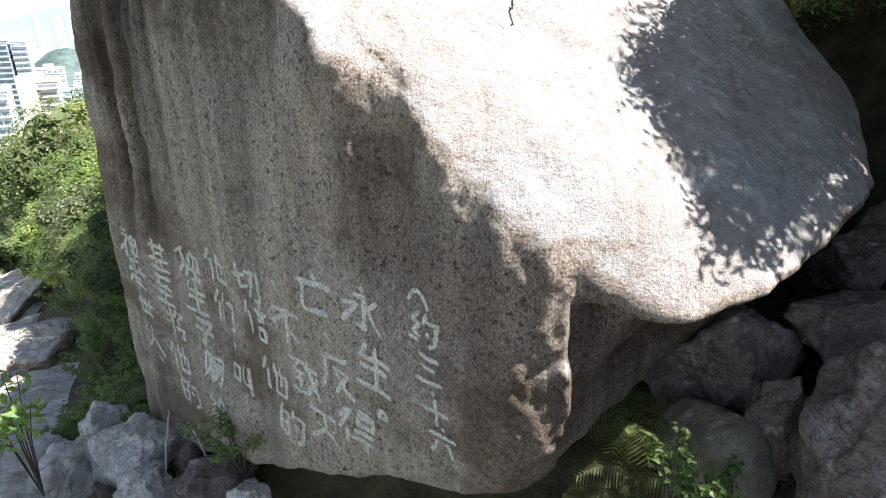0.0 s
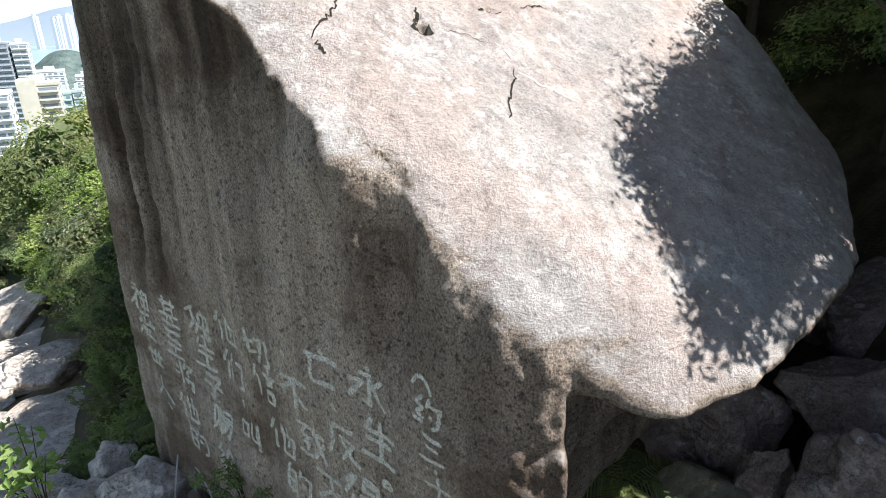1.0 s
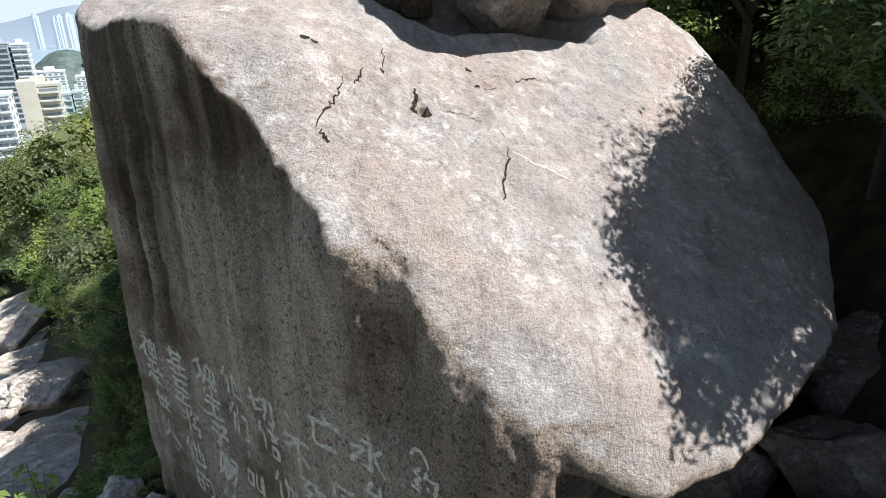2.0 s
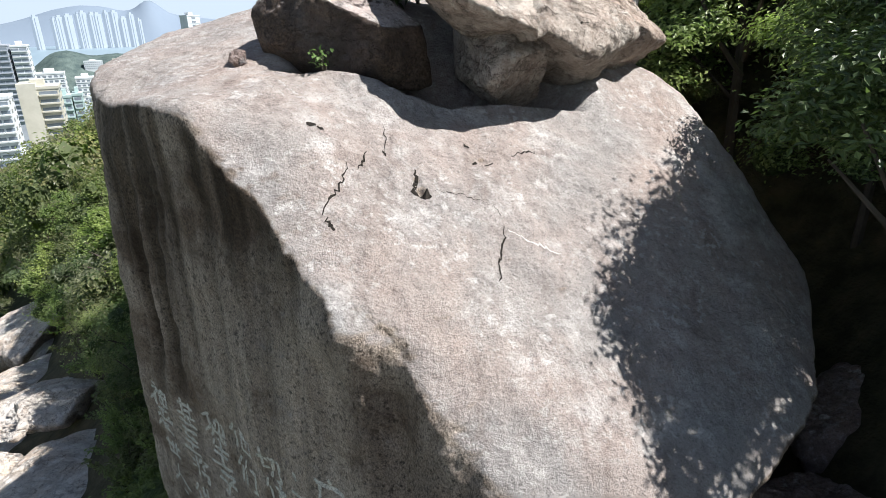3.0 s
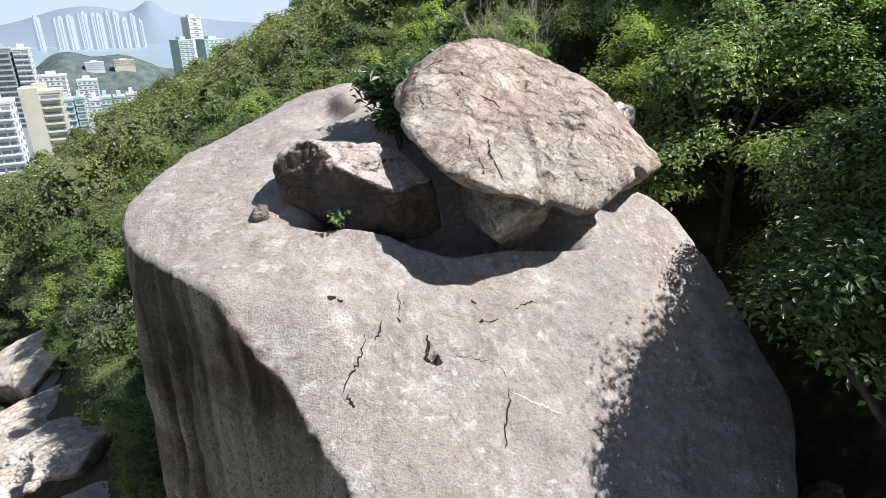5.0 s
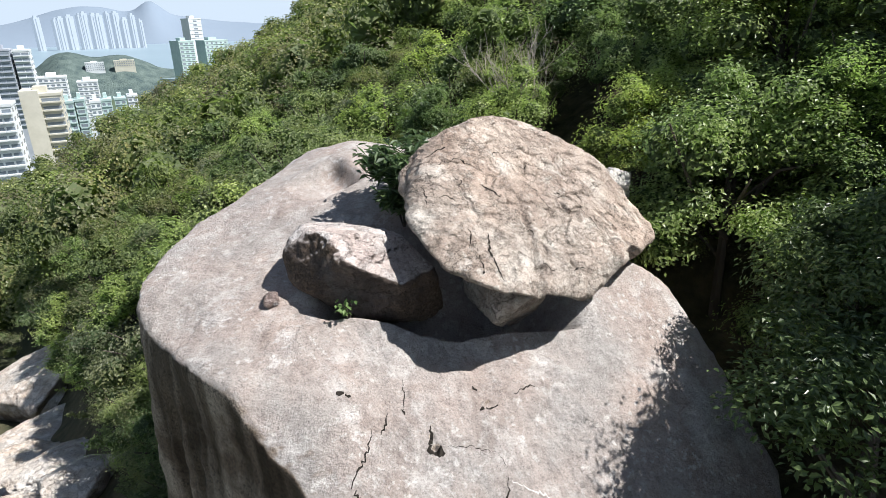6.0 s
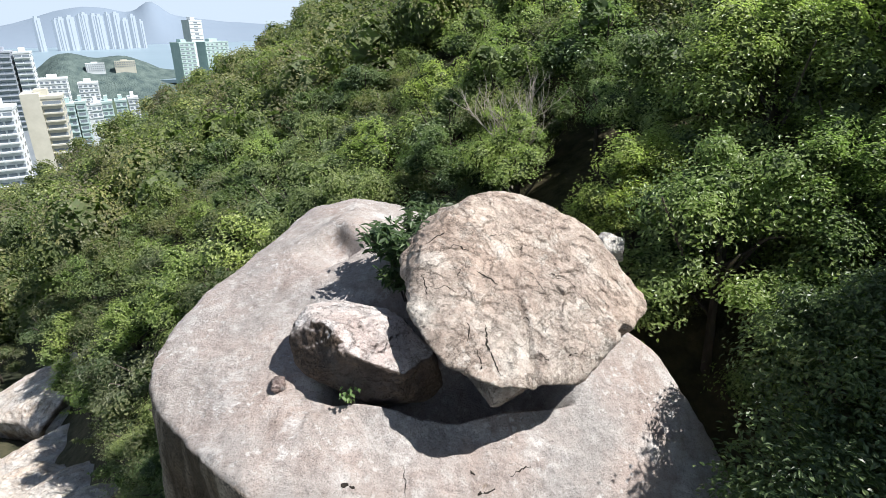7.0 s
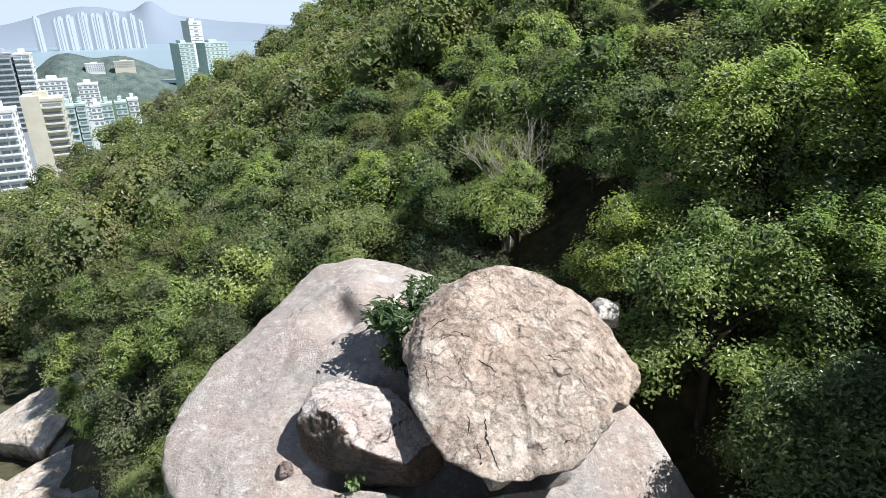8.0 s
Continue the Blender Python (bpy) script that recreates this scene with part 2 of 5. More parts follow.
def soil_material():
    n = Nodes("leaf_litter_soil", 0.95, 0.2)
    c = n.mix(n.ramp(n.noise(2.5, 6, 0.65), (0.35, 0.0), (0.65, 1.0)), (0.035, 0.035, 0.018), (0.1, 0.085, 0.05))
    away = n.add("ShaderNodeVectorMath", Vector=n.pos)
    away.operation = "LENGTH"
    wood = n.math("MULTIPLY", n.math("SUBTRACT", away.outputs["Value"], 20.0), 1 / 60)
    wood = n.ramp(wood, (0.0, 0.0), (1.0, 1.0))
    green = n.mix(n.noise(0.2, 5, 0.7), (0.03, 0.05, 0.025), (0.12, 0.16, 0.1))
    place = n.add("ShaderNodeSeparateXYZ", Vector=n.pos)
    # paler soil on the unseen near side, added to bounce light onto the boulder
    dry = n.math("ADD", n.math("MULTIPLY", place.outputs["Y"], -0.4), n.math("MULTIPLY", n.noise(0.8, 4, 0.6), 1.2))
    c = n.mix(n.ramp(dry, (0.1, 0.0), (0.7, 1.0)), c, n.mix(n.noise(3, 6, 0.7), (0.22, 0.19, 0.14), (0.42, 0.38, 0.31)))
    n.colour(n.mix(wood, c, green))
    n.bump(n.noise(12, 4, 0.65), 0.8, 0.06)
    return n.m


SOIL = soil_material()
WHITEWASH = simple("white_concrete", (0.6, 0.63, 0.65), (0.68, 0.71, 0.73), 0.3, bump=0.05)
CREAM = simple("cream_concrete", (0.5, 0.485, 0.41), (0.57, 0.55, 0.47), 0.3, bump=0.05)
GREYWALL = simple("grey_concrete", (0.33, 0.36, 0.41), (0.41, 0.44, 0.49), 0.3, bump=0.05)
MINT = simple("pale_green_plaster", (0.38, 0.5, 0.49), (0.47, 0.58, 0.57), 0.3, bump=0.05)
# panes are paled to put distance haze into their colour
PANE = simple("window_pane", (0.16, 0.19, 0.23), (0.28, 0.32, 0.36), 0.2, 0.15, 0.0, 0.01, 0.6)
WATER = simple("sea_water", (0.22, 0.3, 0.35), (0.26, 0.34, 0.39), 0.004, 0.35, 0.05, 0.4)
# haze is mixed into the base colours of far ridge, towers and wood
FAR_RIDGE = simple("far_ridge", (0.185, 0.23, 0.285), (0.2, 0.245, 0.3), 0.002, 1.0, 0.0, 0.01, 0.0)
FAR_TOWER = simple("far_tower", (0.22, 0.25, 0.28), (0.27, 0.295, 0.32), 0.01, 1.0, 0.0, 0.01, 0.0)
FAR_TOWER.node_tree.nodes["Principled BSDF"].inputs["Emission Color"].default_value = (0.17, 0.2, 0.235, 1.0)  # haze over the far towers, imitated by a faint glow
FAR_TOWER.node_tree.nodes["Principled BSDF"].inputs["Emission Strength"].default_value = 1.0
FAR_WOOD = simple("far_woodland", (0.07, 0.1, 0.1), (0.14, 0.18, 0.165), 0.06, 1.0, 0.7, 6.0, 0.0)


def paint_material():
    n = Nodes("worn_white_paint", 0.8, 0.2)
    c = n.mix(n.ramp(n.noise(22, 5, 0.7), (0.4, 0.0), (0.62, 1.0)), (0.58, 0.56, 0.49), (0.8, 0.775, 0.69))
    n.colour(c)
    n.bump(n.noise(32, 4, 0.7), 0.5, 0.014)
    gap = n.ramp(n.noise(80, 5, 0.8), (0.36, 0.1), (0.54, 0.95))
    n.put(n.b.inputs["Alpha"], gap)
    return n.m


PAINT = paint_material()


# ---- geometry helpers ----
def lattice(ix, iy, iz, seed):
    h = (ix * 374761393 + iy * 668265263 + iz * 2147483647 + seed * 1274126177) & 0xFFFFFFFF
    h = ((h ^ (h >> 13)) * 1274126177) & 0xFFFFFFFF
    return ((h ^ (h >> 16)) & 0xFFFF) / 32767.5 - 1.0


def vnoise(p, seed=0):
    """Smooth value noise, -1 to 1, at the points p (n x 3)."""
    i = np.floor(p).astype(np.int64)
    f = p - i
    f = f * f * f * (f * (f * 6 - 15) + 10)
    out = np.zeros(len(p))
    for a in (0, 1):
        for b in (0, 1):
            for c in (0, 1):
                w = (f[:, 0] if a else 1 - f[:, 0]) * (f[:, 1] if b else 1 - f[:, 1]) * (f[:, 2] if c else 1 - f[:, 2])
                out += w * lattice(i[:, 0] + a, i[:, 1] + b, i[:, 2] + c, seed)
    return out


def fbm(p, octaves=4, seed=0, gain=0.5):
    out, amp = np.zeros(len(p)), 1.0
    for k in range(octaves):
        out += amp * vnoise(p * 2.0**k + 17.3 * k, seed + k)
        amp *= gain
    return out


def mesh_of(name, verts, faces, material, smooth=True):
    """A mesh from arrays: faces is m x 3 or m x 4."""
    me = bpy.data.meshes.new(name)
    verts, faces = np.asarray(verts, dtype=np.float32), np.asarray(faces, dtype=np.int32)
    k = faces.shape[1]
    me.vertices.add(len(verts))
    me.vertices.foreach_set("co", verts.ravel())
    me.loops.add(faces.size)
    me.loops.foreach_set("vertex_index", faces.ravel())
    me.polygons.add(len(faces))
    me.polygons.foreach_set("loop_start", np.arange(0, faces.size, k, dtype=np.int32))
    me.polygons.foreach_set("use_smooth", np.full(len(faces), smooth))
    me.materials.append(material)
    me.update(calc_edges=True)
    return me


def part(name, me, parent, label=""):
    ob = new(name, me)
    ob.parent = parent
    if label:
        tagged(ob, label)
    return ob


def tube(bm, pts, radii, sides=6):
    rings = []
    for i, p in enumerate(pts):
        d = (Vector(pts[min(i + 1, len(pts) - 1)]) - Vector(pts[max(i - 1, 0)])).normalized()
        a = d.orthogonal().normalized()
        b = d.cross(a)
        rings.append([bm.verts.new(Vector(p) + (a * math.cos(k * 2 * math.pi / sides) + b * math.sin(k * 2 * math.pi / sides)) * radii[i]) for k in range(sides)])
    for r, q in zip(rings, rings[1:]):
        for k in range(sides):
            bm.faces.new((r[k], r[(k + 1) % sides], q[(k + 1) % sides], q[k]))
    bm.faces.new(rings[-1])


def bm_mesh(name, bm, material):
    me = bpy.data.meshes.new(name)
    bm.normal_update()
    bm.to_mesh(me)
    bm.free()
    me.materials.append(material)
    return me


def cube_sphere(n):
    """Unit directions and quads of a sphere made from a cube's six sides."""
    a = np.tan(np.linspace(-1, 1, n + 1) * math.pi / 4)
    u, v = np.meshgrid(a, a, indexing="ij")
    one = np.ones_like(u)
    sides = [(one, u, v), (-one, v, u), (v, one, u), (u, -one, v), (u, v, one), (v, u, -one)]
    verts = np.concatenate([np.stack(s, -1).reshape(-1, 3) for s in sides])
    i = np.arange(n * (n + 1)).reshape(n, n + 1)[:, :-1].ravel()
    quad = np.stack([i, i + n + 1, i + n + 2, i + 1], 1)
    faces = np.concatenate([quad + k * (n + 1) ** 2 for k in range(6)])
    verts /= np.linalg.norm(verts, axis=1)[:, None]
    key, back = np.unique(np.round(verts, 6), axis=0, return_inverse=True)
    return key, back.reshape(-1)[faces]


def cut_rock(planes, centre, n, p):
    """A solid inside the planes (normal, offset), with its edges rounded by the power p: points, quads and outward directions."""
    d, faces = cube_sphere(n)
    total = np.zeros(len(d))
    for normal, off in planes:
        nv = np.array(normal, dtype=float)
        ln = np.linalg.norm(nv)
        off = off / ln - nv @ centre / ln
        total += np.maximum(0, d @ (nv / ln) / off) ** p
    r = total ** (-1.0 / p)
    return centre + d * r[:, None], faces, d


def soft_step(x, a, b):
    t = np.clip((x - a) / (b - a), 0, 1)
    return t * t * (3 - 2 * t)


def boulder_mesh(name, size, seed, material, n=26, p=9, rough=0.06, cuts=11):
    """A loose boulder: an irregular cut solid of about that size, standing on z = 0."""
    rng = np.random.default_rng(seed)
    planes = []
    for k in range(cuts):
        z = 1 - 2 * (k + 0.5) / cuts
        a = k * 2.4 + rng.uniform(-0.5, 0.5)
        h = math.sqrt(max(0, 1 - z * z))
        planes.append(((h * math.cos(a), h * math.sin(a), z), rng.uniform(0.36, 0.5)))
    v, f, d = cut_rock(planes, np.zeros(3), n, p)
    v = v + d * (rough * fbm(v * 2.2 + seed, 4, seed) + rough * 0.5 * (np.abs(fbm(v * 6, 3, seed + 9)) - 0.3))[:, None]
    lo, hi = v.min(0), v.max(0)
    v = (v - (lo + hi) / 2) / (hi - lo) * np.array(size)
    v[:, 2] -= v[:, 2].min()
    return mesh_of(name, v, f, material)


# ---- ground ----
CREEK_A, CREEK_B = np.array((-2.6, 3.4)), np.array((-0.634, 0.773))


def ground_height(x, y):
    """The hillside with the creek on its low side, the hollow beside the boulder, the town flat and the sea bed."""
    x, y = np.asarray(x, dtype=float), np.asarray(y, dtype=float)
    r = np.hypot(x, y)
    up = 0.527 * x + 0.158 * y - 2.4
    q = np.stack([x - CREEK_A[0], y - CREEK_A[1]], -1)
    along = q @ CREEK_B
    across = q @ np.array((CREEK_B[1], -CREEK_B[0]))
    depth = (0.9 + 0.085 * np.clip(along + 4, 0, 30)) * soft_step(along, -7, 0) * (1 - soft_step(along, 34, 60))
    up -= depth * np.exp(-((across / 3.0) ** 2))
    a, b = np.array((1.0, 2.0)), np.array((3.0, 4.0))
    t = np.clip(((x - a[0]) * b[0] + (y - a[1]) * b[1]) / (b @ b), 0, 1)
    d2 = (x - a[0] - t * b[0]) ** 2 + (y - a[1] - t * b[1]) ** 2
    up -= 2.2 * np.exp(-d2 / 4.0)
    a, b = np.array((-2.0, 3.7)), np.array((3.0, -1.6))
    t = np.clip(((x - a[0]) * b[0] + (y - a[1]) * b[1]) / (b @ b), 0, 1)
    d2 = (x - a[0] - t * b[0]) ** 2 + (y - a[1] - t * b[1]) ** 2
    up -= 0.6 * np.exp(-d2 / 0.9)
    flat = np.stack([x.ravel(), y.ravel(), 0 * x.ravel()], 1)
    up += 0.12 * fbm(flat * 0.6, 3, 3).reshape(x.shape) + 0.8 * soft_step(r, 25, 90) * fbm(flat * 0.06, 3, 5).reshape(x.shape)
    up += 2.0 * np.exp(-((x + 80) ** 2 + (y - 112) ** 2) / 34.0**2)
    up -= 0.3 * np.clip(r - 135, 0, None)
    up = np.clip(up, -75, 90)
    sea = soft_step(r, 700, 1500)
    return up * (1 - sea) + sea * -135


def build_ground():
    rr = np.concatenate([np.linspace(0, 14, 71), np.geomspace(14.4, 4800, 90)])
    aa = np.linspace(0, 2 * math.pi, 181)[:-1]
    r, a = np.meshgrid(rr, aa, indexing="ij")
    x, y = r * np.sin(a) + 0.5, r * np.cos(a) + 4
    v = np.stack([x, y, ground_height(x, y)], -1).reshape(-1, 3)
    n = len(aa)
    i, j = np.meshgrid(np.arange(len(rr) - 1), np.arange(n), indexing="ij")
    k = (j + 1) % n
    f = np.stack([i * n + j, (i + 1) * n + j, (i + 1) * n + k, i * n + k], -1).reshape(-1, 4)
    return tagged(new("ground", mesh_of("ground", v, f[:, ::-1], SOIL)), "steep hillside ground of brown soil and leaf litter", "ground", kind="structure")


ground = build_ground()


def gz(x, y):
    return float(ground_height(np.array([x]), np.array([y]))[0])


# ---- the great boulder ----
FACE = np.array((-0.61, -0.79, 0.0)) / math.hypot(0.61, 0.79)
ALONG = np.array((0.79, -0.61, 0.0)) / math.hypot(0.61, 0.79)
FACE_OFF = -2.13


def swell(v, d, spots):
    """Local swellings and hollows of a stone: (centre, reach, amount) along the directions d."""
    for centre, reach, amount in spots:
        v = v + d * (amount * np.exp(-((v - np.array(centre)) ** 2).sum(1) / reach**2))[:, None]
    return v


def great_boulder():
    planes = [
        ((-0.631, -0.776, -0.008), -2.051),  # the lettered side
        ((0.162, -0.702, 0.693), -2.315),  # the sloping slab
        ((-0.401, -0.907, 0.13), -2.605),  # worn rim between the two
        ((0.306, -0.534, 0.788), -1.768),
        ((-0.138, -0.229, 0.963), 0.314),  # top
        ((-0.996, -0.083, 0.041), 2.613),
        ((-0.922, 0.384, -0.053), 5.165),
        ((0.513, 0.821, 0.25), 7.868),
        ((0.143, 0.989, 0.036), 8.729),
        ((0.595, 0.781, 0.189), 7.427),
        ((0.927, 0.242, 0.288), 4.191),
        ((0.865, -0.176, -0.47), 2.434),
        ((0.603, -0.548, -0.579), 0.46),  # undercut
        ((0.379, -0.844, -0.38), -0.917),
        ((-0.02, -0.569, -0.822), 0.709),
        ((0.0, 0.0, -1.0), 4.3),
        ((-0.492, -0.206, 0.846), 1.89),  # rounded shoulders
        ((0.521, -0.484, 0.703), -0.956),
        ((0.191, -0.072, 0.979), 1.216),
        ((-0.848, -0.528, 0.046), -0.209),
        ((-0.236, -0.081, 0.968), 1.608),
        ((-0.672, 0.098, 0.735), 4.034),
        ((-0.38, 0.538, 0.753), 7.753),
        ((0.51, 0.231, 0.829), 3.508),
    ]
    centre = np.array((0.3, 5.2, -1.0))
    v, f, d = cut_rock(planes, centre, 215, 90)
    v = swell(v, d, (
        ((-0.8, 4.0, 0.93), 0.42, 0.17), ((-1.85, 4.1, 1.07), 0.35, 0.09), ((-1.25, 7.6, 2.0), 0.5, 0.16), ((-2.6, 4.95, 1.1), 0.4, -0.1), ((-1.05, 4.85, 1.15), 0.3, -0.12),
        ((0.1, 4.95, 0.9), 0.38, -0.15), ((-2.0, 4.35, -2.1), 0.7, -0.06), ((-0.45, 3.1, -0.25), 0.25, 0.05), ((-0.6, 3.07, -0.28), 0.2, 0.04), ((0.88, 2.5, -1.22), 0.25, -0.05), ((0.36, 2.47, -1.1), 0.28, 0.06),
    ))
    slope = np.zeros_like(v)
    for normal, off in planes:
        nv = np.array(normal)
        slope += (np.maximum(0, (v - centre) @ nv / (off - nv @ centre)) ** 30)[:, None] * nv / (off - nv @ centre)
    slope /= np.linalg.norm(slope, axis=1)[:, None]
    # flutes that rain has worn into the lettered side
    s, z = v @ ALONG, v[:, 2]
    side = soft_step(slope @ FACE, 0.72, 0.95)
    bend = s - 0.08 * (z + 0.25) + 0.03 * fbm(np.stack([s * 1.5, z * 0.7, 0 * z], 1), 2, 6)
    wide = soft_step(z, -2.3, -0.8)
    # the groove profile also darkens the colour, as shade inside the flutes
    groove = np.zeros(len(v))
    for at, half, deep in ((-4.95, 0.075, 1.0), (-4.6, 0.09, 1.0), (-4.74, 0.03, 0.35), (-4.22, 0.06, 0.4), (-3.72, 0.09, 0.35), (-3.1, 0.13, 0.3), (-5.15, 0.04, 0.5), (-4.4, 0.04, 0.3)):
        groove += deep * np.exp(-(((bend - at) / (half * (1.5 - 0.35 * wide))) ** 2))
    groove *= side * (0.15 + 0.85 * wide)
    # darker upwards: black growth plus weak bounced light, put into the colour
    film_and_shade = side * soft_step(z + 0.25 * fbm(np.stack([bend * 4, z * 0.3, 0 * z], 1), 3, 8), -1.1, 0.9) * (0.7 + 0.7 * fbm(np.stack([bend * 7, z * 0.2, 0 * z], 1), 3, 9))
    streak = 0.015 * fbm(np.stack([bend * 5, z * 0.15, 0 * z], 1), 3, 4)
    v = v + FACE * ((streak + 0.02) * side - 0.075 * groove * (1 - 0.85 * soft_step(z, 0.2, 0.8)))[:, None]
    # a broad channel under the kink of the rim
    ch = np.exp(-(((s + 2.03 + 0.12 * (z + 0.3)) / 0.17) ** 2)) * soft_step(z, -1.9, -0.8)
    v = v - FACE * (0.11 * ch * soft_step(slope @ FACE, 0.4, 0.8))[:, None]
    # the worn rim is ragged
    rim = soft_step(slope @ FACE, 0.35, 0.6) * (1 - soft_step(slope @ FACE, 0.8, 0.95)) * soft_step(z, -1.5, -1.0)
    v = v + d * (rim * (0.008 * fbm(v * 3.5, 3, 81) + 0.006 * fbm(v * 9.0, 3, 82)))[:, None]
    # the slab ends in a sharp brow, and the stone under it is broken away
    proud = np.max([v @ np.array(planes[k][0]) - planes[k][1] for k in (1, 3, 17)], axis=0)
    hollow = soft_step(-proud, 0.04, 0.17) * soft_step(v[:, 0], 0.66, 0.95) * (1 - soft_step(v[:, 0], 1.75, 2.2)) * soft_step(z, -2.75, -2.15) * (1 - soft_step(v[:, 1], 3.1, 3.7)) * (1 - soft_step(z, -0.9, -0.6))
    v = v + np.array((-0.14, 0.3, 0.1)) * hollow[:, None]
    dent = np.exp(-(((v[:, 0] - 0.98) / 0.2) ** 2 + ((v[:, 1] - 2.5) / 0.5) ** 2 + ((v[:, 2] + 1.5) / 0.22) ** 2))
    v = v + np.array((-0.06, 0.2, 0.03)) * dent[:, None]
    brk = np.exp(-(((v[:, 0] - 0.8) / 0.4) ** 2 + ((v[:, 1] - 2.45) / 0.6) ** 2 + ((v[:, 2] + 1.85) / 0.45) ** 2))
    v = v + d * (brk * (0.07 * np.abs(fbm(v * np.array((4, 4, 2.0)), 3, 61)) - 0.03 + 0.03 * fbm(v * 11, 3, 63)))[:, None]
    # a cleft in the swelling at the back, and the saddle under the resting stones
    gx, gy = (v[:, 0] + 1.2) * 0.8 + (v[:, 1] - 7.5) * 0.6, (v[:, 1] - 7.5) * 0.8 - (v[:, 0] + 1.2) * 0.6
    v[:, 2] -= 0.27 * soft_step(gx, -0.75, -0.1) * (1 - soft_step(gx, -0.08, 0.13)) * np.exp(-((gy / 0.34) ** 6)) * soft_step(v[:, 2], 0.5, 1.6)
    lip = 4.78 + 0.35 * np.maximum(0, -v[:, 0] - 1.0) + 0.3 * np.maximum(0, v[:, 0] + 0.2)
    trough = soft_step(v[:, 1] - lip, 0.0, 0.17) * (1 - soft_step(v[:, 1], 5.6, 6.4)) * soft_step(v[:, 0], -1.25, -0.7) * (1 - soft_step(v[:, 0], 0.9, 1.6)) * soft_step(v[:, 2], 0.2, 0.8)
    v[:, 2] -= 0.72 * trough
    # pits where flakes have dropped out of the slab
    inward = -np.array((0.35, -0.6, 0.72))
    for px, py, pz, rad, deep in ((-0.03, 3.97, 0.4, 0.055, 0.1), (-0.07, 4.04, 0.48, 0.04, 0.05), (0.44, 4.4, 0.53, 0.05, 0.04)):
        g2 = ((v - np.array((px, py, pz))) ** 2).sum(1) / rad**2
        v = v + inward * (deep * np.exp(-(g2**2)))[:, None]
    v = v + d * (0.03 * fbm(v * 0.9, 3, 11) + 0.02 * fbm(v * 3.1, 4, 21) + 0.007 * fbm(v * 14.0, 3, 31))[:, None]
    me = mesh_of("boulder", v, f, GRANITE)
    me.attributes.new("algae_and_shade", "FLOAT", "POINT").data.foreach_set("value", np.clip(groove * 1.2 + film_and_shade, 0, 1).astype(np.float32))
    return tagged(new("boulder", me), "huge grey granite boulder with a lettered, rain-fluted side", "boulder")


boulder = great_boulder()


def surface_finder(ob):
    from mathutils.bvhtree import BVHTree
    me = ob.data
    return BVHTree.FromPolygons([v.co[:] for v in me.vertices], [p.vertices[:] for p in me.polygons])


tree_of = surface_finder(boulder)


def on_boulder(x, y):
    """The height of the great boulder's top above (x, y)."""
    hit = tree_of.ray_cast(Vector((x, y, 8)), Vector((0, 0, -1)))
    return hit[0].z if hit[0] else gz(x, y)


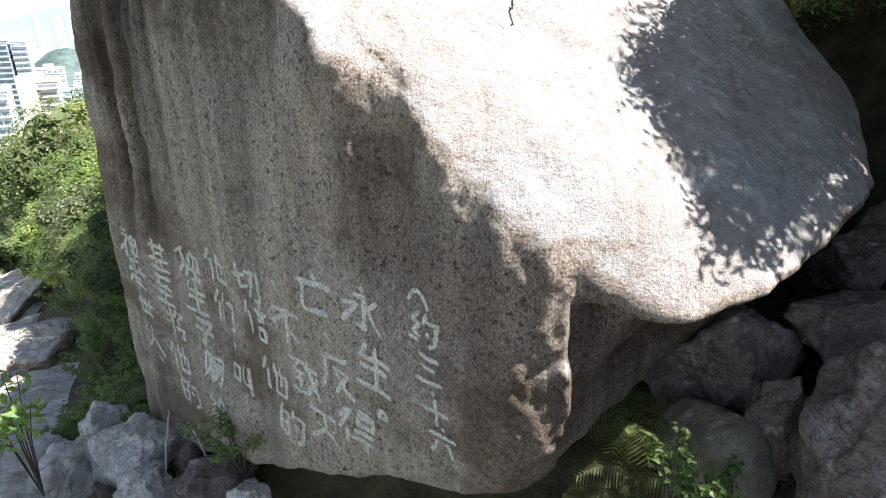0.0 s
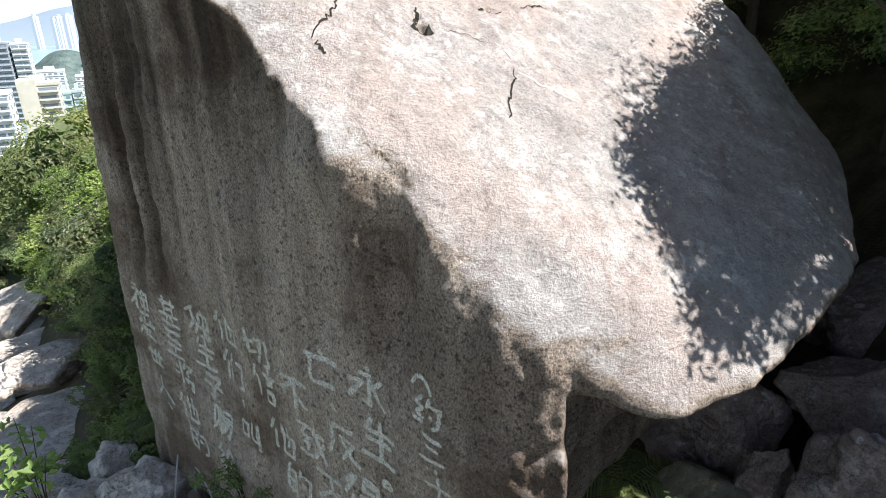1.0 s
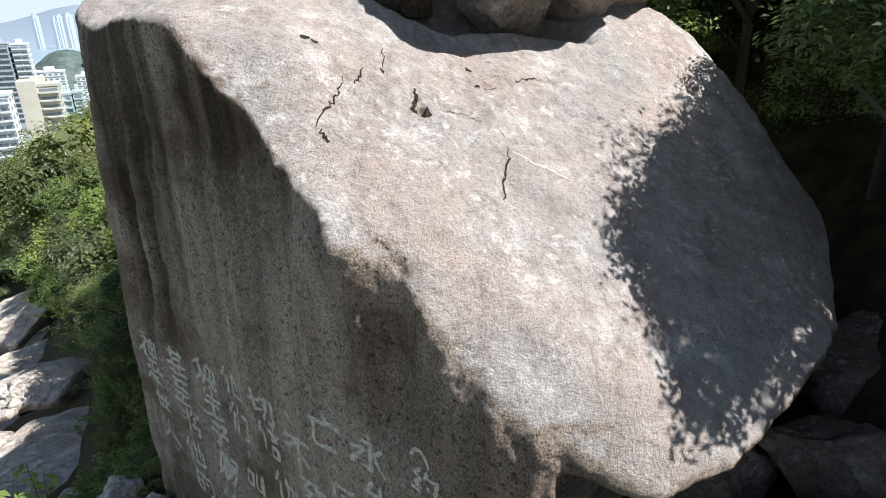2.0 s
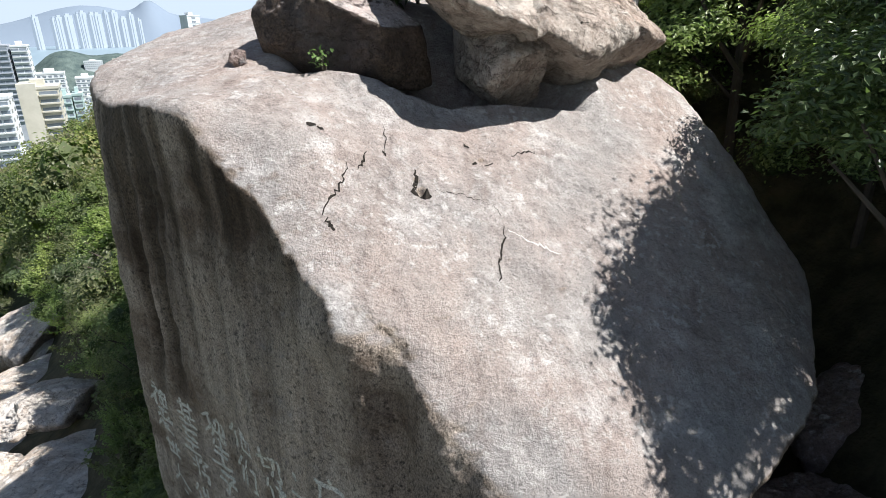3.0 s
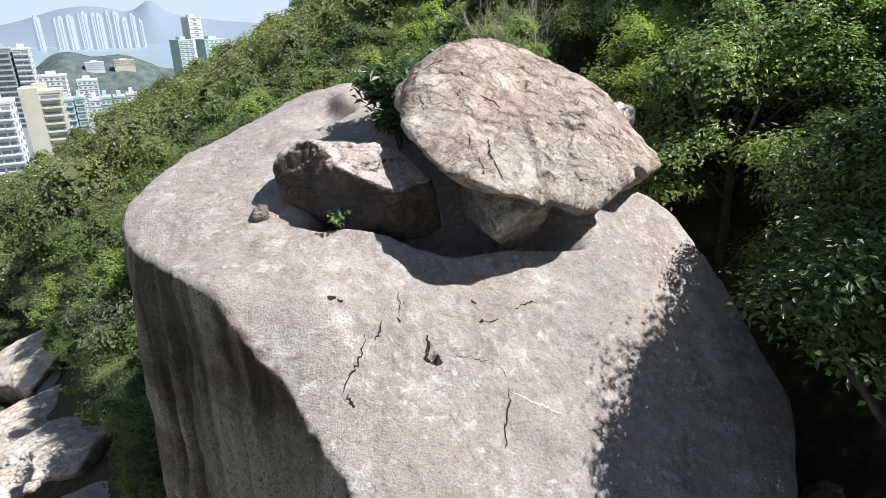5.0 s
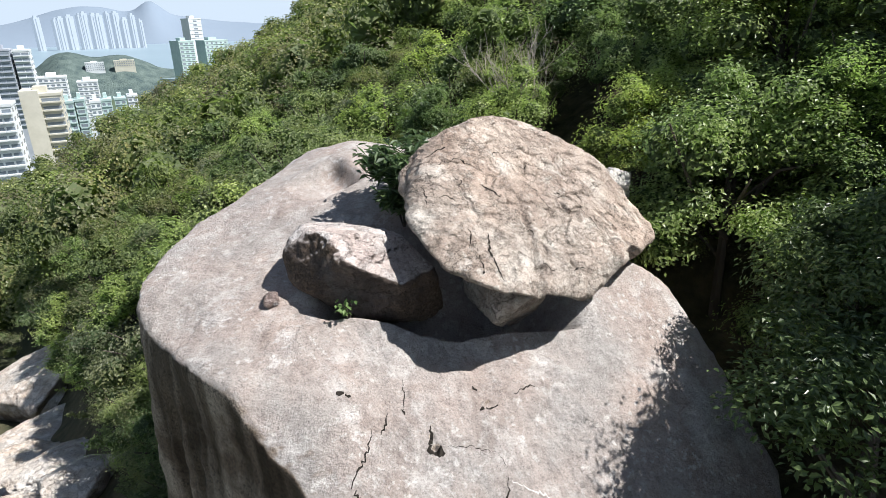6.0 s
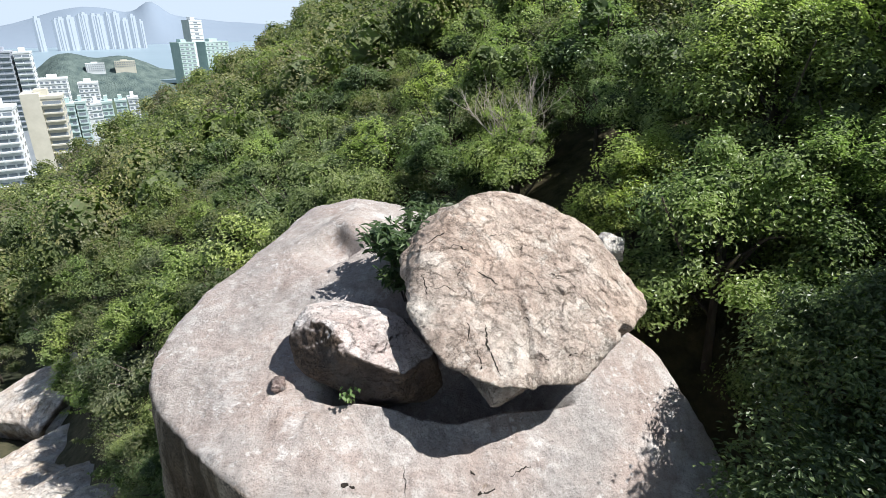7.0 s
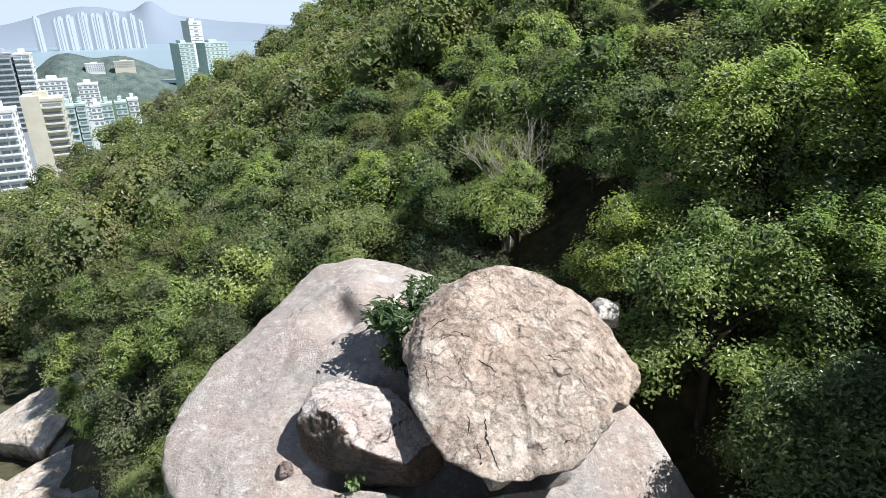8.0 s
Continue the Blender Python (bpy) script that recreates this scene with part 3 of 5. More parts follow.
# ---- stones resting on the boulder ----
def cap_stone():
    nk = np.array((0.42, -0.39, 0.82))
    nk /= np.linalg.norm(nk)
    u, w = np.array((0.91, 0.18, -0.38)), np.array((0.0, 0.9, 0.43))
    c = np.array((1.12, 5.94, 1.94))
    planes = [
        # the broad weathered face, a little domed
        ((0.417, -0.408, 0.812), -0.238), ((0.01, -0.487, 0.873), -0.626), ((0.625, -0.295, 0.723), 0.673), ((0.364, -0.151, 0.919), 1.661), ((0.648, -0.714, 0.265), -2.299),
        # the rim, going round
        ((0.983, 0.018, -0.183), 2.716), ((0.867, 0.485, 0.109), 5.543), ((0.516, 0.748, 0.417), 7.25), ((0.102, 0.785, 0.611), 7.401), ((-0.284, 0.588, 0.757), 5.941), ((-0.499, 0.177, 0.848), 3.27),
        ((-0.775, -0.258, 0.576), 0.076), ((-0.614, -0.751, 0.244), -2.709), ((-0.258, -0.962, -0.085), -4.401), ((0.052, -0.967, -0.251), -4.567), ((0.543, -0.765, -0.347), -3.151), ((0.867, -0.38, -0.323), -0.469),
        # the underside
        ((0.399, 0.306, -0.864), 2.188), ((-0.034, 0.765, -0.643), 4.234), ((-0.012, 0.884, -0.467), 5.48), ((-0.367, 0.897, -0.248), 5.668), ((-0.675, 0.717, -0.176), 4.562), ((-0.852, 0.454, -0.259), 2.729),
        ((-0.742, 0.24, -0.626), 0.318), ((-0.68, -0.038, -0.732), -1.512), ((-0.542, -0.359, -0.76), -2.798), ((-0.281, -0.274, -0.92), -2.874), ((0.559, -0.383, -0.735), -2.062), ((0.357, -0.047, -0.933), -0.612), ((-0.129, 0.112, -0.985), 1.122),
    ]
    v, f, d = cut_rock(planes, np.array((0.943, 6.087, 1.604)), 200, 24)
    # a hollow broken out of the low edge
    hole = np.exp(-(((v[:, 0] - 0.85) / 0.33) ** 2 + ((v[:, 1] - 4.95) / 0.5) ** 2 + ((v[:, 2] - 1.2) / 0.22) ** 2))
    v = v + np.array((-0.02, 0.16, 0.17)) * hole[:, None]
    v = v + d * (np.clip(1 - np.abs(d @ nk) * 2.2, 0, 1) * (0.05 * fbm(v * 3.0, 4, 71) + 0.03 * np.abs(fbm(v * 8, 3, 72))))[:, None]
    v = v + d * (0.045 * fbm(v * 1.6, 3, 41) + 0.012 * fbm(v * 4.5, 4, 43) + 0.005 * fbm(v * 15, 3, 45))[:, None]
    # flakes: the face is broken into thin plates at their own heights and tilts
    rng = np.random.default_rng(12)
    seeds = rng.uniform(-1.8, 1.8, (420, 2))
    lift, tip = rng.uniform(-0.5, 0.5, 420), rng.normal(size=(420, 2)) * 0.1
    flat = np.stack([(v - c) @ u, (v - c) @ w], 1)
    ragged = flat + 0.07 * np.stack([fbm(v * 4, 3, 47), fbm(v * 4, 3, 48)], 1)
    own = np.argmin(((ragged[:, None, :] - seeds[None]) ** 2 * np.array((1.0, 1.8))).sum(2), 1)
    plate = 0.026 * lift[own] + (tip[own] * (flat - seeds[own])).sum(1)
    v = v + nk * (np.clip(plate + 0.012 * np.abs(fbm(v * 5.5, 3, 50)) + 0.007 * fbm(v * 14, 3, 49), -0.05, 0.09) * np.clip(d @ nk * 1.6, 0, 1))[:, None]
    # a piece broken out of the low side
    a, b = (v - c) @ u, (v - c) @ w
    turn = np.arctan2(b, a)
    out = np.hypot(a, b)
    notch = soft_step(turn, -0.56, -0.52) * (1 - soft_step(turn, -0.34, -0.3)) * soft_step(out, 0.8, 1.25)
    v = v - (u * np.cos(turn)[:, None] + w * np.sin(turn)[:, None]) * (0.13 * notch)[:, None]
    # a cleft through the lower edge
    cleft = np.exp(-((((v - c) @ u + 0.42 + 0.12 * ((v - c) @ w)) / 0.035) ** 2)) * soft_step(-((v - c) @ w), 0.2, 0.7)
    v = v - nk * (0.07 * cleft)[:, None]
    return tagged(new("boulder", mesh_of("cap_stone", v, f, CAP_ROCK)), "flaky pinkish granite slab perched on the big boulder", "boulder")


cap = cap_stone()
cap_tree = surface_finder(cap)


def rest(name, size, at, turn, seed, material, label, category="rock", n=30, p=9, cuts=11, tilt=(0, 0), rough=0.06, sink=0.05):
    """A loose stone laid at (x, y, z of its foot)."""
    ob = new(name, boulder_mesh(name, size, seed, material, n, p, rough, cuts))
    ob.matrix_world = pose(at[0], at[1], at[2] - sink, tilt[0], tilt[1], turn)
    return tagged(ob, label, category)


def angular_rock():
    """The dark rock with a pale broken top that sits beside the slab."""
    planes = [
        ((0.379, -0.339, 0.861), -0.405), ((0.1, 0.21, 0.973), 2.857), ((-0.132, -0.972, -0.193), -4.918), ((-0.916, -0.395, -0.072), -0.858), ((-0.621, -0.137, 0.772), 1.509),
        ((-0.842, 0.472, -0.261), 3.338), ((-0.523, -0.745, 0.414), -2.441), ((0.418, -0.809, 0.413), -3.374), ((0.771, -0.628, -0.106), -3.408), ((0.981, 0.107, 0.16), 0.78),
        ((0.272, 0.94, 0.204), 5.679), ((-0.031, 0.031, -0.999), -0.888), ((-0.447, -0.48, -0.755), -2.901), ((0.1, -0.752, -0.652), -4.515), ((0.732, 0.435, 0.525), 3.052),
    ]
    v, f, d = cut_rock(planes, np.array((-0.75, 5.25, 1.6)), 72, 30)
    v = v + d * (0.03 * fbm(v * 2.1, 3, 51) + 0.02 * np.abs(fbm(v * 5, 4, 53)) + 0.008 * fbm(v * 16, 3, 55))[:, None]
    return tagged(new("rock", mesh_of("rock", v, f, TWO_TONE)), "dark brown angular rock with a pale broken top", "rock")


angular_rock()


def wedge_stone():
    """The pale stone that props up the perched slab."""
    planes = [
        ((-0.937, -0.349, 0.02), -2.179), ((-0.611, -0.205, -0.765), -2.15), ((0.132, -0.629, -0.766), -3.775), ((-0.034, -0.998, -0.051), -4.947), ((0.505, -0.569, -0.649), -3.225), ((0.89, -0.199, -0.409), -0.51),
        ((0.918, 0.327, 0.224), 2.956), ((0.0, 0.986, -0.165), 5.35), ((0.0, 0.0, 1.0), 1.65), ((-0.607, -0.615, 0.503), -2.711), ((0.398, -0.697, 0.597), -2.279),
    ]
    v, f, d = cut_rock(planes, np.array((0.72, 5.3, 1.25)), 44, 24)
    v = v + d * (0.02 * fbm(v * 2.6, 3, 57) + 0.02 * np.abs(fbm(v * 6, 3, 58)) + 0.008 * fbm(v * 18, 3, 59))[:, None]
    return tagged(new("rock", mesh_of("rock", v, f, CAP_ROCK)), "pale wedge stone propping up the perched slab", "rock")


wedge_stone()
rest("rock", (0.6, 0.5, 0.5), (2.35, 7.6, 1.42), 20, 9, GREY_ROCK, "pale grey boulder behind the perched slab", n=30, p=24, sink=0)
rest("rock", (0.16, 0.2, 0.17), (-1.57, 5.02, on_boulder(-1.57, 5.02)), 30, 5, DARK_ROCK, "small dark stone chip beside the angular rock", n=16)

# ---- stones round the foot ----
for x, y, size, turn, seed, top, mt, label in (
    (-3.1, 4.75, (1.05, 0.95, 0.8), 20, 12, -3.72, GREY_ROCK, "grey field boulder at the foot of the lettered rock"),
    (-3.79, 5.48, (0.6, 0.5, 0.55), 50, 14, -4.0, GREY_ROCK, "pale grey rock behind the grey boulder"),
    (-3.8, 4.62, (0.9, 0.8, 0.65), 75, 15, -3.98, GREY_ROCK, "broad grey boulder in the creek bank"),
    (-4.15, 4.1, (1.1, 0.9, 0.6), 140, 19, -4.05, GREY_ROCK, "flat grey boulder in the creek bank"),
    (-2.71, 4.2, (0.75, 0.6, 0.5), 100, 16, -3.85, GREY_ROCK, "greenish grey slab of rock leaning on the boulders"),
    (-2.02, 4.05, (0.85, 0.7, 0.55), 40, 17, -3.64, DARK_ROCK, "dark purplish rock beside the lettered boulder"),
    (-2.5, 4.75, (0.5, 0.5, 0.55), 60, 27, -3.85, DARK_ROCK, "brown stone wedged at the boulder's foot"),
    (-1.62, 3.72, (0.55, 0.45, 0.4), 80, 28, -3.62, GREY_ROCK, "small pale rock beside the lettered boulder"),
    (-4.6, 5.4, (0.8, 0.8, 0.5), 10, 18, -4.4, GREY_ROCK, "angular grey rock on the creek bank"),
    (-3.3, 3.85, (0.9, 0.8, 0.5), 30, 29, -4.05, GREY_ROCK, "grey rock in the creek bank"),
    (-2.3, 3.5, (0.8, 0.7, 0.5), 110, 20, -3.85, GREY_ROCK, "grey rock half sunk in soil"),
    (1.9, 3.08, (0.95, 0.85, 0.85), 30, 21, -2.42, MOSSY_ROCK, "rounded mossy boulder in the hollow"),
    (2.6, 2.35, (1.15, 1.15, 1.9), 60, 22, -1.5, DARK_ROCK, "large dark boulder beside the hollow"),
    (2.15, 3.55, (1.05, 0.9, 1.2), 10, 23, -1.9, DARK_ROCK, "dark boulder wedged under the overhang"),
    (2.2, 2.98, (0.4, 0.45, 0.85), 80, 24, -2.1, DARK_ROCK, "narrow brown rock between the boulders"),
    (3.0, 3.3, (1.0, 0.9, 1.0), 130, 25, -1.62, DARK_ROCK, "dark boulder under the trees"),
    (3.7, 4.3, (1.3, 1.1, 1.0), 200, 26, -1.45, DARK_ROCK, "shaded boulder among branches"),
):
    rest("rock", size, (x, y, top - size[2]), turn, seed, mt, label, sink=0, n=32, p=9 if mt is MOSSY_ROCK else 44, rough=0.05 if mt is MOSSY_ROCK else 0.085, cuts=10)

# ---- creek ----
for along, across, size, turn, seed in (
    (5.0, -1.4, (3.0, 2.4, 0.7), 15, 91), (7.0, -0.2, (3.8, 2.8, 0.7), 65, 92), (8.4, -2.2, (4.2, 3.2, 0.7), 100, 93), (12.0, -2.2, (4.6, 3.6, 0.7), 150, 95), (13.6, 0.2, (3.0, 2.6, 0.7), 55, 97), (3.6, 0.0, (1.7, 1.4, 0.8), 80, 96),
    (15.5, -1.6, (4.6, 3.6, 0.8), 20, 31), (18.2, -0.4, (4.6, 3.6, 0.7), 75, 32), (19.6, -2.6, (4.0, 3.2, 0.7), 120, 33), (24.5, -4.2, (4.0, 3.4, 1.2), 30, 39),
):
    q = CREEK_A + CREEK_B * along + np.array((CREEK_B[1], -CREEK_B[0])) * across
    rest("rock", size, (q[0], q[1], gz(*q)), turn, seed, STREAM_ROCK, "pale washed granite slab in the creek bed", sink=size[2] * 0.45, n=20, p=20, rough=0.08)
rest("rock", (2.1, 1.6, 0.95), (-9.0, 11.75, -7.2), 39, 98, STREAM_ROCK, "square pale block of granite at a step of the creek", sink=0, n=24, p=40, rough=0.05)
rest("rock", (1.8, 1.2, 1.3), (-15.7, 20.4, gz(-15.7, 20.4)), 30, 34, GREY_ROCK, "small rounded stone beside the sloping creek boulder", sink=0.75, n=20, rough=0.05)
rest("rock", (0.42, 0.3, 0.24), (-9.4, 10.65, -6.95), 60, 40, STREAM_ROCK, "small pale stone in the stained water of the creek", sink=0.0, n=12)


def sloping_boulder():
    """A large creek boulder with a bare sloping back and an overhanging side."""
    turn = np.array(((0.774, 0.633, 0.0), (0.633, -0.774, 0.0), (0.0, 0.0, 1.0)))
    sides = (
        ((0.6, 0.65, -0.45), 0.63), ((-0.5, 0.3, 0.8), 1.33), ((-0.3, -0.1, 0.95), 0.78), ((-1.0, 0.0, 0.0), 2.8), ((-0.8, 0.5, -0.3), 2.3), ((1.0, 0.1, 0.1), 3.2),
        ((0.0, -1.0, 0.1), 2.3), ((0.0, 0.0, -1.0), 2.2), ((-0.2, 0.9, -0.3), 2.4), ((0.5, -0.1, 0.8), 1.6),
    )
    centre = np.array((-16.2, 21.9, -10.05))
    v, f, d = cut_rock([(np.array(n) @ turn, off * np.linalg.norm(n) + np.array(n) @ turn @ centre) for n, off in sides], centre, 60, 30)
    v = v + d * (0.16 * fbm(v * 0.7, 4, 41) + 0.06 * np.abs(fbm(v * 2.2, 3, 42)))[:, None]
    return tagged(new("boulder", mesh_of("boulder", v, f, STREAM_ROCK)), "large pale sloping boulder with a dark overhanging side in the creek", "boulder")


sloping_boulder()

# ---- lettering ----
STROKES = {
    "bracket": "06-23-42-63-86",
    "colon": "34-44 64-74",
    "god": "20-31 12-42-07 24-29 52-57-97-92-52 54-94 71-79",
    "love": "80-21 22-33 51-53 82-73 15-14-94-95 47-26-09 36-76-48 47-99",
    "world": "04-94 22-27-97 52-57-77-72",
    "man": "40-44-09 44-99",
    "comma": "44-56",
    "so": "12-92 30-36 70-76 34-74 06-96 46-38 56-68 18-19-99",
    "to": "11-91 41-24-84 63-85 16-86 55-59 09-99",
    "take": "12-23 05-25 30-39 60-43 61-91-54 64-65 46-96 86-89-78 56-67",
    "he": "20-04 23-29 43-93-96 70-76 50-58-98-96",
    "of": "20-12 12-18-48-42-12 15-45 60-53 62-92-98-79 64-75",
    "sole": "40-02 21-46-29 44-08 52-56-96-92-52 70-79 49-99 87-99",
    "born": "30-13 23-93 15-85 50-59 09-99",
    "son": "11-81-54 04-94 54-58-37",
    "grant": "11-17 11-41-47 31-35-09 36-49 51-91-94-54-51 53-93 65-49 55-95-89-78 76-58",
    "give": "30-13-43-16-47 08-48 70-54 70-95 65-85 57-59-99-97-57",
    "plural": "20-04 23-29 40-52 42-49 62-92-99-79",
    "call": "12-16-46-42-12 60-66-86 80-89",
    "all": "04-53 20-27-56 52-92-99-79 71-59",
    "trust": "20-04 23-29 60-71 42-92 53-83 54-84 56-59-89-86-56",
    "not": "01-91 51-05 50-59 55-97",
    "cause": "01-51 31-14-54 16-46 33-38 09-59 60-53 62-92 62-99 93-59",
    "vanish": "01-91 24-35 84-65 51-55-09 55-99",
    "perish": "40-51 02-92 22-28-98",
    "but": "80-11-16-09 33-83-49 44-99",
    "gain": "20-03 30-06 25-29 50-90-93-53-50 51-91 45-95 37-97 77-79-69 56-67",
    "ever": "40-51 22-52-59-38 04-34-08 82-64 53-99",
    "stop": "44-54-55-45-44",
    "about": "30-13-43-16-47 08-48 60-53 62-92-98-79 65-76",
    "three": "12-82 25-75 09-99",
    "ten": "04-94 50-59",
    "six": "50-51 03-93 35-19 65-89",
}
COLUMNS = (
    "god -5.23 -1.9,love -5.22 -2.18,world -5.17 -2.5,man -5.12 -2.85,comma -5.09 -3.05",
    "so -4.76 -1.9,to -4.76 -2.22,take -4.67 -2.54,he -4.69 -2.91,of -4.62 -3.24",
    "sole -4.3 -1.88,born -4.28 -2.18,son -4.2 -2.5,grant -4.1 -2.79,give -4.09 -3.18",
    "he -3.84 -1.79,plural -3.81 -2.15,comma -3.7 -2.42,call -3.62 -2.68",
    "all -3.35 -1.75,trust -3.29 -2.06,he -3.16 -2.5,of -3.0 -2.83",
    "comma -2.99 -1.67,not -2.92 -1.98,cause -2.78 -2.34,vanish -2.6 -2.68",
    "perish -2.59 -1.65,comma -2.49 -1.9,but -2.43 -2.19,gain -2.27 -2.54",
    "ever -2.16 -1.63,born -2.09 -2.01,stop -2.02 -2.32",
    "bracket -1.72 -1.45,about -1.69 -1.61,three -1.63 -1.82,colon -1.64 -1.98,ten -1.59 -2.11,six -1.55 -2.29",
)


def brush(points, width, rng):
    """A painted stroke through points of the lettered side, laid onto the stone."""
    pts = []
    for (a, b), (c, e) in zip(points, points[1:]):
        k = max(2, int(math.hypot(c - a, e - b) / 0.018))
        pts += [(a + (c - a) * i / k, b + (e - b) * i / k) for i in range(k)]
    pts.append(points[-1])
    vs, fs = [], []
    for i, (s, z) in enumerate(pts):
        p, q = pts[max(0, i - 1)], pts[min(len(pts) - 1, i + 1)]
        ds, dz = q[0] - p[0], q[1] - p[1]
        ln = math.hypot(ds, dz) or 1.0
        end = min(i, len(pts) - 1 - i)
        half = width * (0.62 if end == 0 else 0.95 if end == 1 else 1.0) * rng.uniform(0.8, 1.12) / 2
        for side in (-1, 0, 1):
            a, b = s - side * dz / ln * half, z + side * ds / ln * half
            start = Vector(ALONG * a + FACE * (FACE_OFF + 0.8)) + Vector((0, 0, b))
            hit = tree_of.ray_cast(start, Vector(-FACE))
            vs.append((hit[0] if hit[0] else start) + Vector(FACE) * 0.005)
        if i:
            m = 3 * i
            fs += [(m - 3, m - 2, m + 1, m), (m - 2, m - 1, m + 2, m + 1)]
    return vs, fs


def letter(kind, s, z, size, rng):
    bm = bmesh.new()
    lean = rng.uniform(-0.06, 0.06)
    for stroke in STROKES[kind].split():
        pts = []
        for q in stroke.split("-"):
            u, w = (int(q[0]) - 4.5) / 9, (4.5 - int(q[1])) / 9
            pts.append((s + (u + w * lean) * size * 1.05 + rng.uniform(-0.006, 0.006), z + w * size + rng.uniform(-0.006, 0.006) - 0.06 * u * size))
        vs, fs = brush(pts, 0.037 if kind != "comma" and s < -2.0 else 0.028 if s > -2.0 else 0.046, rng)
        made = [bm.verts.new(v) for v in vs]
        for q in fs:
            bm.faces.new([made[i] for i in q])
    me = bpy.data.meshes.new("character")
    bm.to_mesh(me)
    bm.free()
    me.materials.append(PAINT)
    part("character", me, boulder, "white painted character, worn and brushed by hand")


ink = random.Random(5)
for text in COLUMNS:
    for item in text.split(","):
        kind, s, z = item.split()
        letter(kind, float(s), float(z), {"comma": 0.3, "stop": 0.5}.get(kind, 0.19 if float(s) > -2.0 else 0.28), ink)


# ---- cracks ----
# near-black strips laid on the stone stand for shade in cracks and pits
CRACK_SHADE = simple("crack_shade", (0.012, 0.01, 0.008), (0.03, 0.025, 0.02), 30, 1.0)
VEIN = simple("quartz_vein", (0.55, 0.53, 0.5), (0.68, 0.66, 0.63), 25, 0.6)


def crack(points, width, material=CRACK_SHADE, label="dark weathered crack in the slab", name="crack", seed=1, finder=None, stone=None):
    """A narrow crack over the top of the boulder: a jagged strip that follows the stone."""
    rng = random.Random(seed)
    bm = bmesh.new()
    pts = []
    for (a, b), (c, e) in zip(points, points[1:]):
        k = max(3, int(math.hypot(c - a, e - b) / 0.02))
        pts += [(a + (c - a) * i / k + rng.uniform(-0.012, 0.012), b + (e - b) * i / k + rng.uniform(-0.012, 0.012)) for i in range(k)]
    pts.append(points[-1])
    last = None
    for i, (x, y) in enumerate(pts):
        p, q = pts[max(0, i - 1)], pts[min(len(pts) - 1, i + 1)]
        ln = math.hypot(q[0] - p[0], q[1] - p[1]) or 1.0
        half = width * rng.uniform(0.5, 1.2) * (0.25 + 0.75 * math.sin(math.pi * (i + 0.5) / len(pts))) / 2
        pair = []
        for side in (-1, 1):
            u, w = x - side * (q[1] - p[1]) / ln * half, y + side * (q[0] - p[0]) / ln * half
            hit = (finder or tree_of).ray_cast(Vector((u, w, 8)), Vector((0, 0, -1)))
            if hit[0] is None:
                continue
            pair.append(bm.verts.new(hit[0] + hit[1] * 0.004))
        if len(pair) < 2:
            continue
        if last:
            bm.faces.new((last[0], pair[0], pair[1], last[1]))
        last = pair
    part(name, bm_mesh(name, bm, material), stone or boulder, label)


for k, (points, width) in enumerate((
    (((-0.43, 4.07), (-0.44, 4.0), (-0.47, 3.92)), 0.012), (((-0.54, 3.92), (-0.58, 3.76), (-0.68, 3.57)), 0.013), (((-0.65, 3.56), (-0.63, 3.53), (-0.59, 3.52)), 0.022), (((-0.31, 4.37), (-0.3, 4.25), (-0.3, 4.14)), 0.007),
    (((-0.07, 4.1), (-0.075, 4.02), (-0.07, 3.91)), 0.03), (((0.35, 4.31), (0.43, 4.37), (0.52, 4.41)), 0.032), (((0.29, 4.49), (0.34, 4.47)), 0.022), (((0.68, 4.54), (0.78, 4.6), (0.89, 4.68)), 0.01),
    (((0.57, 3.89), (0.54, 3.74), (0.51, 3.64), (0.5, 3.51)), 0.015), (((0.07, 3.99), (0.27, 4.04), (0.49, 4.06)), 0.006), (((0.49, 4.06), (0.55, 3.98)), 0.006),
)):
    crack(points, width, seed=k)
for k, (points, width) in enumerate(((((-0.09, 3.92), (-0.02, 3.95), (0.035, 3.93)), 0.085), (((-0.31, 4.15), (-0.29, 4.11)), 0.03), (((-0.82, 4.06), (-0.77, 4.09)), 0.045), (((-0.76, 4.08), (-0.72, 4.09)), 0.035))):
    crack(points, width, label="flat dark patch standing for the shade in a pit", name="pit", seed=41 + k)
crack(((0.59, 3.88), (0.8, 3.87), (1.01, 3.85)), 0.012, VEIN, "thin pale quartz vein in the slab", "vein", 40)
